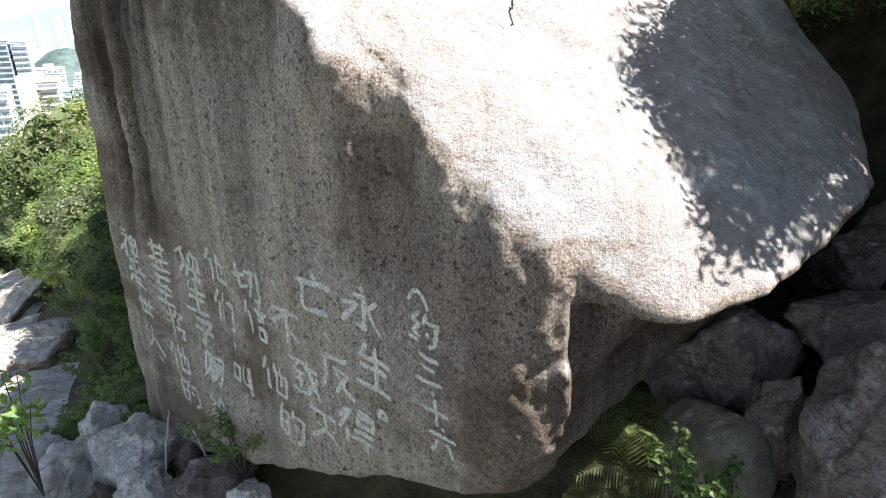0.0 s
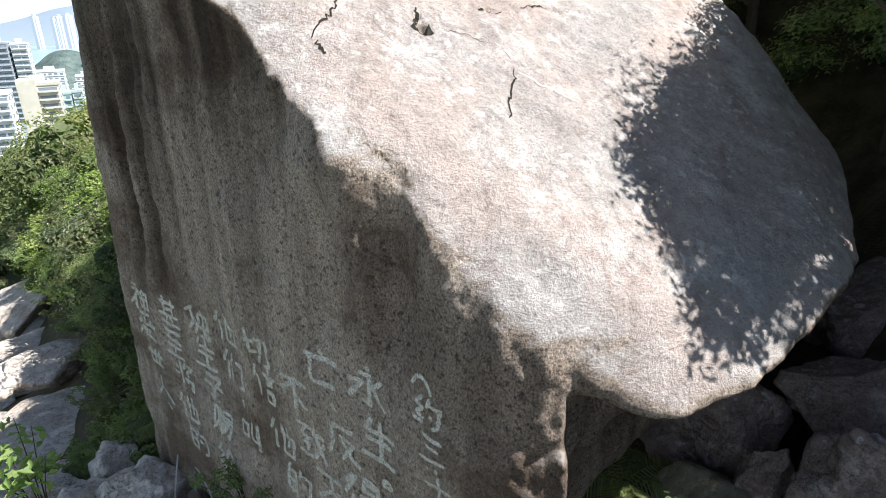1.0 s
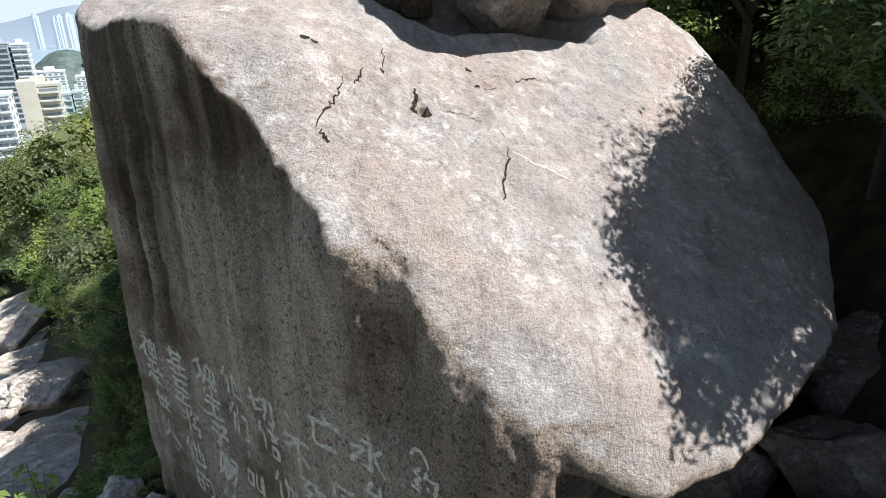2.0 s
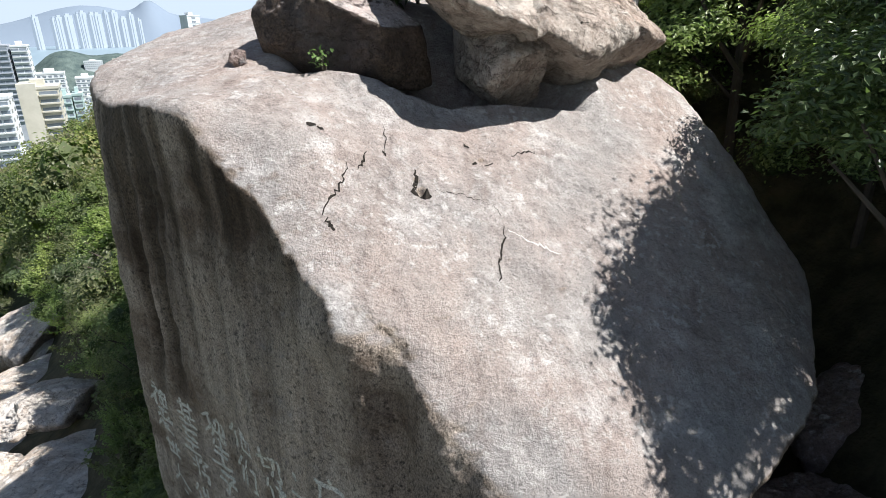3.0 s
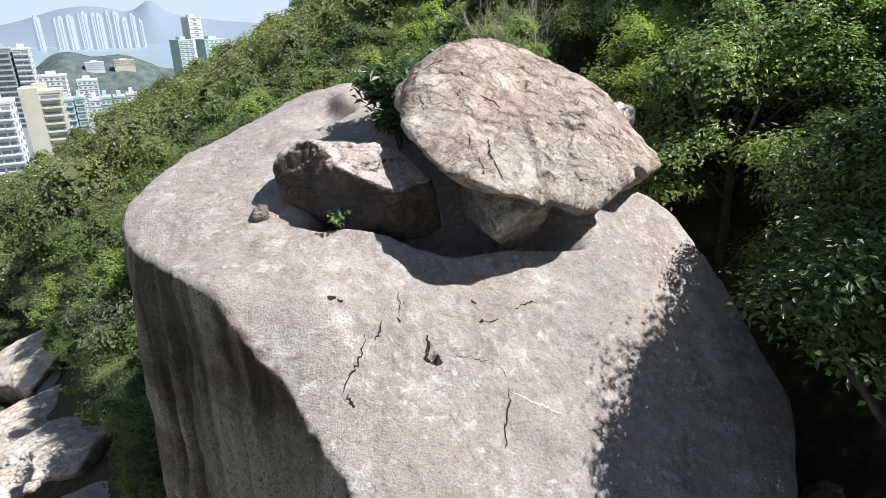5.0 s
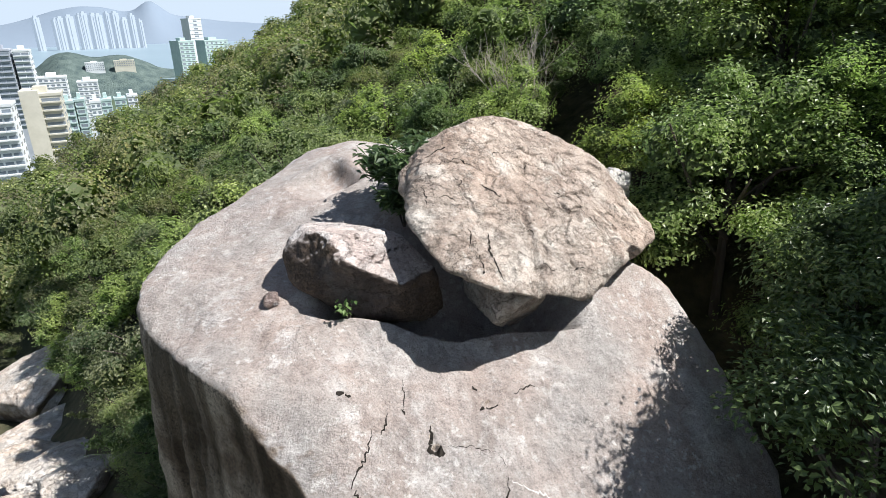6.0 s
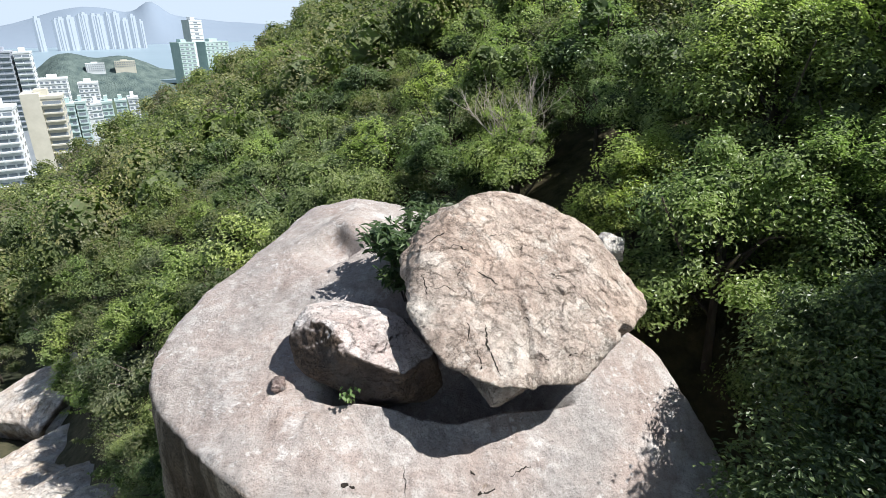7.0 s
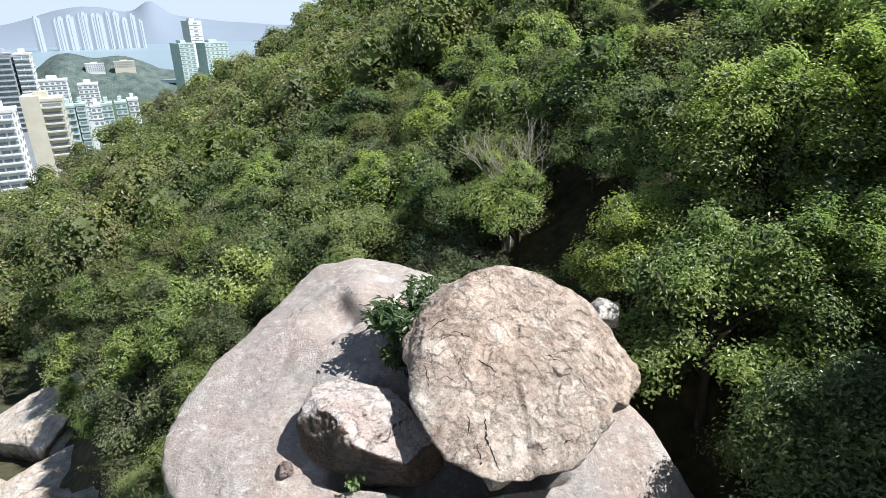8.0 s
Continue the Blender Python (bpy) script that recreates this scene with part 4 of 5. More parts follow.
for k, (points, width) in enumerate((
    (((-0.1, 5.78), (-0.03, 5.81), (0.12, 5.9)), 0.022), (((0.03, 5.62), (0.17, 5.75), (0.36, 5.77)), 0.018), (((0.4, 5.53), (0.49, 5.49), (0.62, 5.45)), 0.026), (((0.9, 5.78), (1.05, 5.78), (1.14, 5.61)), 0.012), (((1.22, 5.92), (1.3, 5.93), (1.41, 5.91)), 0.026),
    (((0.46, 4.96), (0.46, 4.75), (0.52, 4.61), (0.57, 4.53)), 0.04), (((1.41, 5.91), (1.58, 5.78), (1.74, 5.61)), 0.012), (((0.29, 4.92), (0.31, 4.83), (0.29, 4.74)), 0.016), (((0.16, 5.51), (0.24, 5.47), (0.22, 5.4)), 0.018), (((0.58, 6.0), (0.71, 6.13), (0.8, 6.18)), 0.012),
    (((1.23, 5.02), (1.3, 5.08), (1.39, 5.1)), 0.014), (((0.81, 5.23), (0.89, 5.27), (0.91, 5.18)), 0.014), (((0.0, 5.23), (0.1, 5.28), (0.19, 5.22)), 0.016), (((0.75, 5.98), (0.95, 6.12), (1.15, 6.26)), 0.008), (((0.95, 4.92), (1.02, 4.87), (1.08, 4.9)), 0.014), (((-0.13, 5.41), (-0.09, 5.27), (-0.08, 5.15)), 0.018), (((0.37, 4.66), (0.4, 4.59), (0.39, 4.52)), 0.018),
)):
    crack(points, width * 0.6, label="dark broken crack in the flaky slab", seed=60 + k, finder=cap_tree, stone=cap)


# ---- trees ----
def leaves(centres, normals, length, width, rng):
    """Folded four-cornered leaves at the centres, lying across the normals."""
    n = len(centres)
    t = rng.normal(size=(n, 3))
    nn = normals / np.linalg.norm(normals, axis=1)[:, None]
    t -= nn * np.sum(t * nn, 1)[:, None]
    t /= np.linalg.norm(t, axis=1)[:, None]
    b = np.cross(nn, t)
    ln = (length * rng.uniform(0.7, 1.25, n))[:, None]
    w = (width * rng.uniform(0.75, 1.2, n))[:, None]
    v = np.stack([centres - t * ln / 2, centres + b * w / 2 + nn * w * 0.18, centres + t * ln / 2 - nn * ln * 0.12, centres - b * w / 2 + nn * w * 0.18], 1)
    f = np.arange(4 * n).reshape(n, 4)
    return v.reshape(-1, 3), f


def crown_points(rng, spread, height, clumps, count, droop=0.3, inner=True):
    """Leaf places, normals and sizes on uneven clumps that make a crown whose top is at z = height."""
    cs, ns, sz = [], [], []
    per = count // clumps
    for k in range(clumps):
        a, q = rng.uniform(0, 2 * math.pi), math.sqrt(rng.uniform(0, 1))
        rad = spread * (rng.uniform(0.13, 0.32) if clumps > 40 else rng.uniform(0.2, 0.42))
        cx, cy = spread * q * 0.8 * math.cos(a), spread * q * 0.8 * math.sin(a)
        cz = height - rad * 0.8 - (q**2) * height * droop - rng.uniform(0, droop) * height
        mid = np.array((cx, cy, cz))
        d = rng.normal(size=(per, 3))
        d[:, 2] = np.abs(d[:, 2]) - 0.35
        d /= np.linalg.norm(d, axis=1)[:, None]
        lobe = 1 + 0.22 * np.sin(d[:, 0] * 7 + k) * np.sin(d[:, 1] * 7 + 2 * k)
        cs.append(d * (rad * lobe * (0.64 + (0.72 if inner else 0.45) * rng.uniform(0, 1, per) ** 2))[:, None] * np.array((1, 1, 0.85)) + mid)
        ns.append(d * 0.6 + rng.normal(size=(per, 3)) * 0.26 + np.array((0.25, -0.2, 0.7)))
        sz.append(np.ones(per))
        if not inner:
            continue
        # broad leaves deep inside the clump, coloured dark for the shade there
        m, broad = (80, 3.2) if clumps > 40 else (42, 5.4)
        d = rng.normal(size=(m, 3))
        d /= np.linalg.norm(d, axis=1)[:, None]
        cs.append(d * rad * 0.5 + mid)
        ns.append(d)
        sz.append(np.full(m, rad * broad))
    return np.concatenate(cs), np.concatenate(ns), np.concatenate(sz)


def trunk_mesh(rng, spread, height):
    bm = bmesh.new()
    top = (rng.uniform(-0.15, 0.15), rng.uniform(-0.15, 0.15), height * 0.75)
    tube(bm, [(0, 0, -0.3), (top[0] * 0.3, top[1] * 0.3, height * 0.3), top], [0.07, 0.055, 0.02])
    for k in range(6):
        a = k * 1.05 + rng.uniform(-0.3, 0.3)
        z = height * rng.uniform(0.2, 0.45)
        r = spread * rng.uniform(0.5, 0.75)
        tube(bm, [(0, 0, z), (r * 0.5 * math.cos(a), r * 0.5 * math.sin(a), z + height * 0.15), (r * math.cos(a), r * math.sin(a), height * rng.uniform(0.6, 0.78))], [0.035, 0.025, 0.01], 5)
    return bm_mesh("trunk", bm, BARK)


def make_tree(seed, spread, height, count, leaf, material, label, clumps=13, droop=0.3, inner=True):
    """One tree: an Empty at its foot, a trunk with limbs and a crown of leaves."""
    rng = np.random.default_rng(seed)
    root = new("tree")
    part("trunk", trunk_mesh(rng, spread, height), root)
    c, nrm, big = crown_points(rng, spread, height, clumps, count, droop, inner)
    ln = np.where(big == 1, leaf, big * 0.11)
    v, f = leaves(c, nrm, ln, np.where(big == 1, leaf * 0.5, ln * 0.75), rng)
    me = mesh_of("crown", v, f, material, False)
    me.materials.append(LEAF_INNER_SHADE)
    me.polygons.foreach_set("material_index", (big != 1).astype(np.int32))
    part("crown", me, root)
    return tagged(root, label, "tree", group="hillside trees")


DARK_TREE, BRIGHT_TREE, OLIVE_TREE = "small evergreen hillside tree with dark glossy leaves", "small hillside tree with bright young green leaves", "olive-green hillside shrub with small leaves"
KINDS = [
    make_tree(101, 1.3, 2.6, 10500, 0.056, LEAF, DARK_TREE, 17),
    make_tree(102, 1.35, 2.7, 10500, 0.056, LEAF, DARK_TREE, 19),
    make_tree(103, 1.2, 2.5, 10500, 0.056, LEAF_BRIGHT, BRIGHT_TREE, 16),
    make_tree(104, 1.3, 2.5, 10500, 0.056, LEAF_DRY, OLIVE_TREE, 18),
    make_tree(105, 1.4, 2.8, 10500, 0.056, LEAF, DARK_TREE, 19),
    make_tree(106, 1.8, 3.5, 13000, 0.08, LEAF_DARKENED, "leafy tree with large leaves, darkened as if shaded, beside the boulder", 64, 0.13),
    make_tree(107, 1.4, 2.7, 4200, 0.092, LEAF, DARK_TREE, 15),
    make_tree(108, 1.3, 2.6, 4200, 0.092, LEAF_BRIGHT, BRIGHT_TREE, 14),
    make_tree(109, 1.4, 2.6, 4200, 0.092, LEAF_DRY, OLIVE_TREE, 15),
    make_tree(110, 1.5, 2.9, 4200, 0.092, LEAF, DARK_TREE, 14),
    make_tree(111, 1.5, 3.2, 25000, 0.06, LEAF_BRIGHT, "dense tree with bright young green leaves beside the boulder", 56, 0.36),
    make_tree(112, 1.5, 3.1, 25000, 0.06, LEAF, "dense evergreen tree with glossy green leaves beside the boulder", 56, 0.36),
    make_tree(113, 1.5, 3.3, 15500, 0.068, LEAF_DARKENED, "spreading tree with darkened leaves that shades the boulder", 70, 0.13, False),
]
used = set()


def plant(kind, x, y, z=None, turn=0.0, size=1.0):
    m = pose(x, y, gz(x, y) if z is None else z, 0, 0, turn)
    src = KINDS[kind]
    if kind not in used:
        used.add(kind)
        src.matrix_world = m @ Matrix.Diagonal((size, size, size, 1))
        return src
    ob = copy_thing(src, m)
    ob.scale = (size, size, size)
    return ob


def creek_across(x, y):
    q = np.array((x, y)) - CREEK_A
    return q @ CREEK_B, q @ np.array((CREEK_B[1], -CREEK_B[0]))


pick = random.Random(11)
row = 0
y = 6.0
while y < 30:
    step = 1.27 + 0.04 * y
    x = -26.0 + (row % 2) * step / 2
    while x < 22:
        px, py = x + pick.uniform(-0.45, 0.45), y + pick.uniform(-0.45, 0.45)
        al, ac = creek_across(px, py)
        inside = ((px - 0.2) / 3.9) ** 2 + ((py - 5.0) / 4.4) ** 2 < 1
        seen = abs(px) < 0.85 * py + 3.0
        # brighter leaf kinds at left and right put sunlight into the crowns' colour
        kind = pick.choice((2, 2, 3, 2, 1, 2, 3, 0) if px < -7 else (0, 1, 3, 3, 4, 2, 1, 3) if px < 2 else (2, 3, 2, 4, 2, 1))
        if math.hypot(px, py) > 15:
            kind = (6, 9, 7, 8, 6, 9)[kind]
        size, turn = pick.uniform(0.75, 1.2), pick.uniform(0, 360)
        beside = 2.6 < px < 9.0 and py < 10.8 or math.hypot(px - 1.5, py - 10.2) < 1.4
        if not inside and not beside and seen and not (ac < 1.5 and al < 33) and ac > -9 and (al > 1.5 or px > 0):
            plant(kind, px, py, None, turn, size)
        x += step
    y += step * 0.9
    row += 1

# trees close beside the boulder, and some out of view at its right
for kind, x, y, turn, size in (
    (12, 3.6, 3.5, 20, 1.02), (12, 4.5, 5.0, 200, 1.0), (5, 6.6, 4.6, 80, 0.9), (12, 5.3, 3.6, 80, 1.15), (2, 4.4, 8.8, 20, 0.85), (2, 5.8, 8.4, 80, 0.9), (2, 6.4, 9.7, 120, 0.95), (2, 7.5, 8.2, 160, 1.0), (3, 8.6, 8.7, 10, 0.7), (2, 7.4, 9.9, 220, 0.8), (2, 4.3, 10.2, 260, 0.8), (3, 3.3, 8.2, 300, 0.5), (0, 6.2, 7.2, 330, 0.6), (2, 5.8, 10.3, 70, 0.75), (10, 4.75, 6.0, 200, 0.85), (10, 3.95, 7.6, 250, 1.15), (10, 5.4, 7.5, 90, 0.85), (10, 6.7, 8.7, 60, 1.1), (10, 5.3, 9.5, 10, 1.12),
    (10, 8.1, 9.5, 170, 0.95), (10, 6.8, 10.8, 210, 1.2), (10, 3.2, 9.3, 130, 0.8), (10, 9.6, 9.8, 15, 1.1), (0, 6.6, 6.2, 30, 0.75), (4, 7.9, 7.4, 300, 0.8), (2, 10.5, 8.4, 300, 1.2), (2, 8.8, 11.2, 20, 1.2), (0, 9.6, 7.2, 170, 1.0), (4, 7.9, 2.6, 10, 1.1), (11, 7.4, 4.4, 50, 1.1), (11, 7.0, 1.9, 130, 1.0),
    # these trees and the three before stand unseen, added to block sky light
    (9, 8.2, 0.4, 90, 1.2), (7, 6.8, -0.9, 40, 1.2), (6, 8.8, -1.4, 130, 1.2), (9, 6.0, -2.6, 200, 1.2), (6, 8.0, -3.2, 250, 1.2),
    (3, -4.3, 8.0, 110, 0.75), (3, -5.3, 9.8, 10, 0.85), (0, 0.95, 9.3, 40, 0.7), (3, 2.0, 9.4, 70, 0.7), (2, 1.5, 8.95, 150, 0.55),
):
    plant(kind, x, y, None, turn, size)


def far_forest():
    """The rest of the wooded hillside, crown on crown, in four kinds of green."""
    rng = np.random.default_rng(77)
    n = 1150
    x, y = rng.uniform(-170, 40, n * 4), rng.uniform(20, 215, n * 4)
    close = np.arange(n * 4) % 5 < 2
    x, y = np.where(close, -62 + (x + 170) * 0.4, x), np.where(close, 20 + (y - 20) * 0.3, y)
    q = np.stack([x - CREEK_A[0], y - CREEK_A[1]], 1)
    along, across = q @ CREEK_B, q @ np.array((CREEK_B[1], -CREEK_B[0]))
    r = np.hypot(x, y)
    near = (np.abs(x) < 26) & (y < 29)
    keep = (np.abs(x) < 0.85 * y + 3) & ~near & (across > -45) & ((np.abs(across) > 3.2) | (along > 30)) & (r < 175)
    x, y, r = x[keep][:n], y[keep][:n], r[keep][:n]
    z = ground_height(x, y)
    vs, fs, kinds, base = [], [], [], 0
    for i in range(len(x)):
        rad = rng.uniform(1.0, 2.6)
        lift = rng.uniform(0.2, 3.0)
        m = int((480 if r[i] < 60 else 260) * (rad / 2.2) ** 1.5)
        d = rng.normal(size=(m, 3))
        d[:, 2] = np.abs(d[:, 2]) - 0.3
        d /= np.linalg.norm(d, axis=1)[:, None]
        lobes = 1 + 0.16 * np.sin(d[:, 0] * 6 + i) * np.sin(d[:, 1] * 6 + 2 * i) + 0.1 * np.sin(d[:, 2] * 9 + i)
        p = d * (rad * lobes * rng.uniform(0.8, 1.05, m))[:, None] * np.array((1, 1, 0.95)) + np.array((x[i], y[i], z[i] + lift))
        size = 0.13 + 0.0026 * r[i]
        nrm = d * 0.8 + rng.normal(size=(m, 3)) * 0.25 + np.array((0.2, -0.15, 0.5))
        # core leaves, darkened like the insides of the near crowns
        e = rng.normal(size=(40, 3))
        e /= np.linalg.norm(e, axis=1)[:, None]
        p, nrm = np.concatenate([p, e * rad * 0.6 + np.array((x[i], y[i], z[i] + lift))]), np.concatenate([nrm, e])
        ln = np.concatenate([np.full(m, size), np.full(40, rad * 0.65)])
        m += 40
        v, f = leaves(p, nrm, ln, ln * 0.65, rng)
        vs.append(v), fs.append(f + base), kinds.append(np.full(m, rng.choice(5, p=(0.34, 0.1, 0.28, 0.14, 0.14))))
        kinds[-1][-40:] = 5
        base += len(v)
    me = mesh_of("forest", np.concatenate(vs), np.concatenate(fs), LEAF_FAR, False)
    for other in (LEAF, LEAF_DRY, LEAF_FAR_BRIGHT, LEAF_GREY, LEAF_INNER_SHADE):
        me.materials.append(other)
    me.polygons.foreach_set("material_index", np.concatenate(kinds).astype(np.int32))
    return tagged(new("forest", me), "dense green wood over the far hillside", "forest", kind="stuff")


far_forest()


# ---- small plants ----
def shrub(x, y, z, height, spread, stems, leaf, count, material, label, seed, slim=0.42, category="shrub", name="shrub"):
    """A low plant: an Empty at its foot, thin stems, and leaves that sit in whorls along the stems' upper ends."""
    rng = np.random.default_rng(seed)
    root = new(name)
    root.location = (x, y, z)
    cs, ns = [], []
    for k in range(stems):
        a, lean = rng.uniform(0, 2 * math.pi), spread * rng.uniform(0.3, 1.0)
        tip = np.array((lean * math.cos(a), lean * math.sin(a), height * rng.uniform(0.65, 1.0)))
        mid = tip * np.array((0.35, 0.35, 0.6))
        bm = bmesh.new()
        tube(bm, [(0, 0, -0.05), tuple(mid), tuple(tip)], [0.008, 0.006, 0.003], 5)
        part("stem", bm_mesh("stem", bm, BARK), root)
        m = count // stems
        t = rng.uniform(0.35, 1.0, m) ** 0.6
        p = np.where(t[:, None] < 0.5, mid * (t * 2)[:, None], mid + (tip - mid) * (t * 2 - 1)[:, None])
        out = rng.normal(size=(m, 3)) * np.array((1, 1, 0.5)) + np.array((0, 0, 0.25))
        out /= np.linalg.norm(out, axis=1)[:, None]
        cs.append(p + out * leaf * rng.uniform(0.4, 1.1, m)[:, None])
        ns.append(out * 0.25 + np.array((0.2, -0.1, 0.9)) + rng.normal(size=(m, 3)) * 0.35)
    v, f = leaves(np.concatenate(cs), np.concatenate(ns), leaf, leaf * slim, rng)
    part("foliage", mesh_of("foliage", v, f, material, False), root)
    return tagged(root, label, category)


def fern(x, y, z, fronds, length, seed, label, material, droop=0.5):
    """A fern or palm seedling: fronds arching from one foot, each a midrib with paired leaflets."""
    rng = np.random.default_rng(seed)
    root = new("fern")
    root.location = (x, y, z)
    for k in range(fronds):
        a = 2 * math.pi * k / fronds + rng.uniform(-0.3, 0.3)
        ln = length * rng.uniform(0.7, 1.1)
        out = np.array((math.cos(a), math.sin(a), 0))
        side = np.array((-math.sin(a), math.cos(a), 0))
        vs, fs = [], []
        for i in range(1, 17):
            t = i / 17
            p = out * ln * t + np.array((0, 0, ln * (0.75 * t - droop * 1.4 * t * t)))
            leaf = ln * 0.42 * math.sin(math.pi * (0.12 + 0.85 * t)) ** 0.8
            for sgn in (-1, 1):
                tip = p + side * sgn * leaf + out * leaf * 0.55 + np.array((0, 0, -leaf * 0.25))
                w = out * ln * 0.022
                b = len(vs)
                vs += [p - w, p + w, p * 0.45 + tip * 0.55 + w * 0.9, tip]
                fs.append((b, b + 1, b + 2, b + 3))
            b = len(vs)
            q = out * ln * (t + 1 / 17) + np.array((0, 0, ln * (0.75 * (t + 1 / 17) - droop * 1.4 * (t + 1 / 17) ** 2)))
            vs += [p - side * 0.006, q - side * 0.004, q + side * 0.004, p + side * 0.006]
            fs.append((b, b + 1, b + 2, b + 3))
        part("frond", mesh_of("frond", np.array(vs), np.array(fs), material, False), root)
    return tagged(root, label, "fern")


def bare_tree(x, y, z, height, seed, label):
    """A leafless tree: limbs that fork again and again."""
    rng = random.Random(seed)
    root = new("tree")
    root.location = (x, y, z)

    def grow(bm, p, d, ln, rad, level):
        q = p
        pts, radii = [tuple(p)], [rad]
        for k in range(3):
            d = (d + Vector((rng.uniform(-0.22, 0.22), rng.uniform(-0.22, 0.22), rng.uniform(-0.05, 0.2)))).normalized()
            q = q + d * ln / 3
            pts.append(tuple(q)), radii.append(rad * (1 - 0.2 * (k + 1)))
        tube(bm, pts, radii, 5)
        if level:
            for k in range(3):
                turn = Vector((rng.uniform(-1, 1), rng.uniform(-1, 1), rng.uniform(-0.2, 0.7)))
                grow(bm, Vector(pts[rng.choice((1, 2, 3))]), (d + turn * 0.75).normalized(), ln * rng.uniform(0.55, 0.85), rad * 0.55, level - 1)

    bm = bmesh.new()
    tube(bm, [(0, 0, -0.3), (0.05, 0, height * 0.3), (0, 0.05, height * 0.45)], [0.06, 0.05, 0.04])
    part("trunk", bm_mesh("trunk", bm, DEAD_WOOD), root)
    for k in range(6):
        a = k * 1.05 + rng.uniform(-0.3, 0.3)
        bm = bmesh.new()
        grow(bm, Vector((0, 0, height * (0.3 + 0.025 * k))), Vector((math.cos(a) * 0.8, math.sin(a) * 0.8, 0.75)).normalized(), height * 0.25, 0.028, 3)
        part("limb", bm_mesh("limb", bm, DEAD_WOOD), root)
    return tagged(root, label, "tree")


bare_tree(1.6, 13.0, gz(1.6, 13.0), 3.6, 4, "leafless grey tree standing among green trees")
shrub(-0.42, 6.5, on_boulder(-0.42, 6.5) - 0.05, 0.72, 0.48, 20, 0.16, 1100, LEAF_DARKENED, "glossy long-leaved shrub growing behind the perched slab", 5, 0.3)
shrub(-0.36, 6.2, on_boulder(-0.36, 6.2), 0.42, 0.3, 10, 0.15, 380, LEAF_DARKENED, "glossy drooping shrub in the gap beside the perched slab", 16, 0.28)
shrub(-0.1, 7.0, on_boulder(-0.1, 7.0), 0.75, 0.4, 9, 0.14, 320, LEAF_DARKENED, "glossy long-leaved shrub rooted in a crack", 6, 0.3)
shrub(-0.8, 4.8, 1.08, 0.34, 0.07, 4, 0.065, 34, LEAF_PALE, "small pale-leaved seedling at the foot of the dark rock", 7, 0.5)
shrub(-1.72, 4.0, -3.7, 0.6, 0.45, 14, 0.06, 560, LEAF, "small leafy shrub beside the lettered boulder", 8)
shrub(-1.3, 3.55, gz(-1.3, 3.55), 0.35, 0.4, 8, 0.06, 200, LEAF, "low weedy plant at the foot of the boulder", 9)
shrub(-0.6, 2.9, gz(-0.6, 2.9), 0.3, 0.5, 8, 0.06, 200, LEAF, "low weedy plant under the lettered boulder", 10)
shrub(0.3, 2.3, gz(0.3, 2.3), 0.3, 0.5, 8, 0.06, 200, LEAF, "low weedy plant under the lettered boulder", 12)
shrub(1.42, 2.5, -2.9, 0.5, 0.42, 10, 0.055, 300, LEAF_PALE, "sunlit pale green sprig with rounded leaves", 13, 0.75)
shrub(1.65, 2.35, -2.8, 0.4, 0.38, 8, 0.055, 220, LEAF_PALE, "sunlit pale green sprig with rounded leaves", 14, 0.75)
shrub(-3.58, 4.05, -3.95, 1.3, 0.4, 7, 0.12, 120, LEAF_PALE, "bright green twig standing by the creek", 15, 0.45)
for k, (x, y, h) in enumerate(((-3.95, 6.15, 1.1), (-3.75, 6.6, 0.95), (-4.0, 7.0, 1.0), (-4.35, 6.7, 0.8), (-3.6, 5.75, 0.8), (-4.3, 5.75, 0.8), (-4.45, 5.3, 0.6), (-4.75, 6.35, 0.7), (-4.85, 5.8, 0.6), (-4.5, 7.5, 1.1), (-4.15, 6.4, 0.7), (-4.7, 7.0, 1.1), (-4.5, 6.2, 0.7), (-4.9, 7.7, 1.2), (-5.3, 8.4, 1.2), (-4.25, 5.9, 0.6), (-3.85, 5.5, 0.5), (-5.7, 9.2, 1.3), (-5.0, 8.9, 1.2))):
    shrub(x, y, gz(x, y), h, h * 0.6, 16, 0.07, 1400, (LEAF, LEAF, LEAF_DRY)[k % 3], "leafy undergrowth shrub on the creek bank", 20 + k)
for k, (al, ac, h) in enumerate(((3.0, 1.3, 0.7), (4.4, 1.2, 0.8), (5.6, 1.7, 0.9), (7.2, 1.1, 0.8), (6.5, 2.0, 0.8), (8.0, 1.5, 0.9), (9.5, 1.9, 0.9), (11.0, 1.3, 0.9), (12.5, 1.8, 1.0), (14.0, 1.3, 1.0), (15.5, 1.7, 1.0), (17.5, 1.4, 1.1), (19.5, 1.7, 1.1), (13.0, -3.2, 1.0), (17.0, -3.6, 1.1))):
    x, y = CREEK_A + CREEK_B * al + np.array((CREEK_B[1], -CREEK_B[0])) * ac
    shrub(x, y, gz(x, y), h, h * 0.9, 14, 0.09, 800, (LEAF_DRY, LEAF, LEAF_BRIGHT)[k % 3], "leafy undergrowth shrub on the creek bank", 50 + k)
fern(-3.5, 6.1, gz(-3.5, 6.1) + 0.5, 12, 0.5, 2, "arching green fern on the creek bank", LEAF)
fern(-3.7, 5.8, gz(-3.7, 5.8) + 0.3, 12, 0.45, 3, "arching green fern beside the big boulder", LEAF_BRIGHT)
fern(1.4, 3.35, -2.75, 8, 0.5, 4, "dark fern growing under the overhang", LEAF)
fern(1.3, 2.95, -2.85, 7, 0.36, 5, "green fern at the mouth of the hollow", LEAF_DRY)
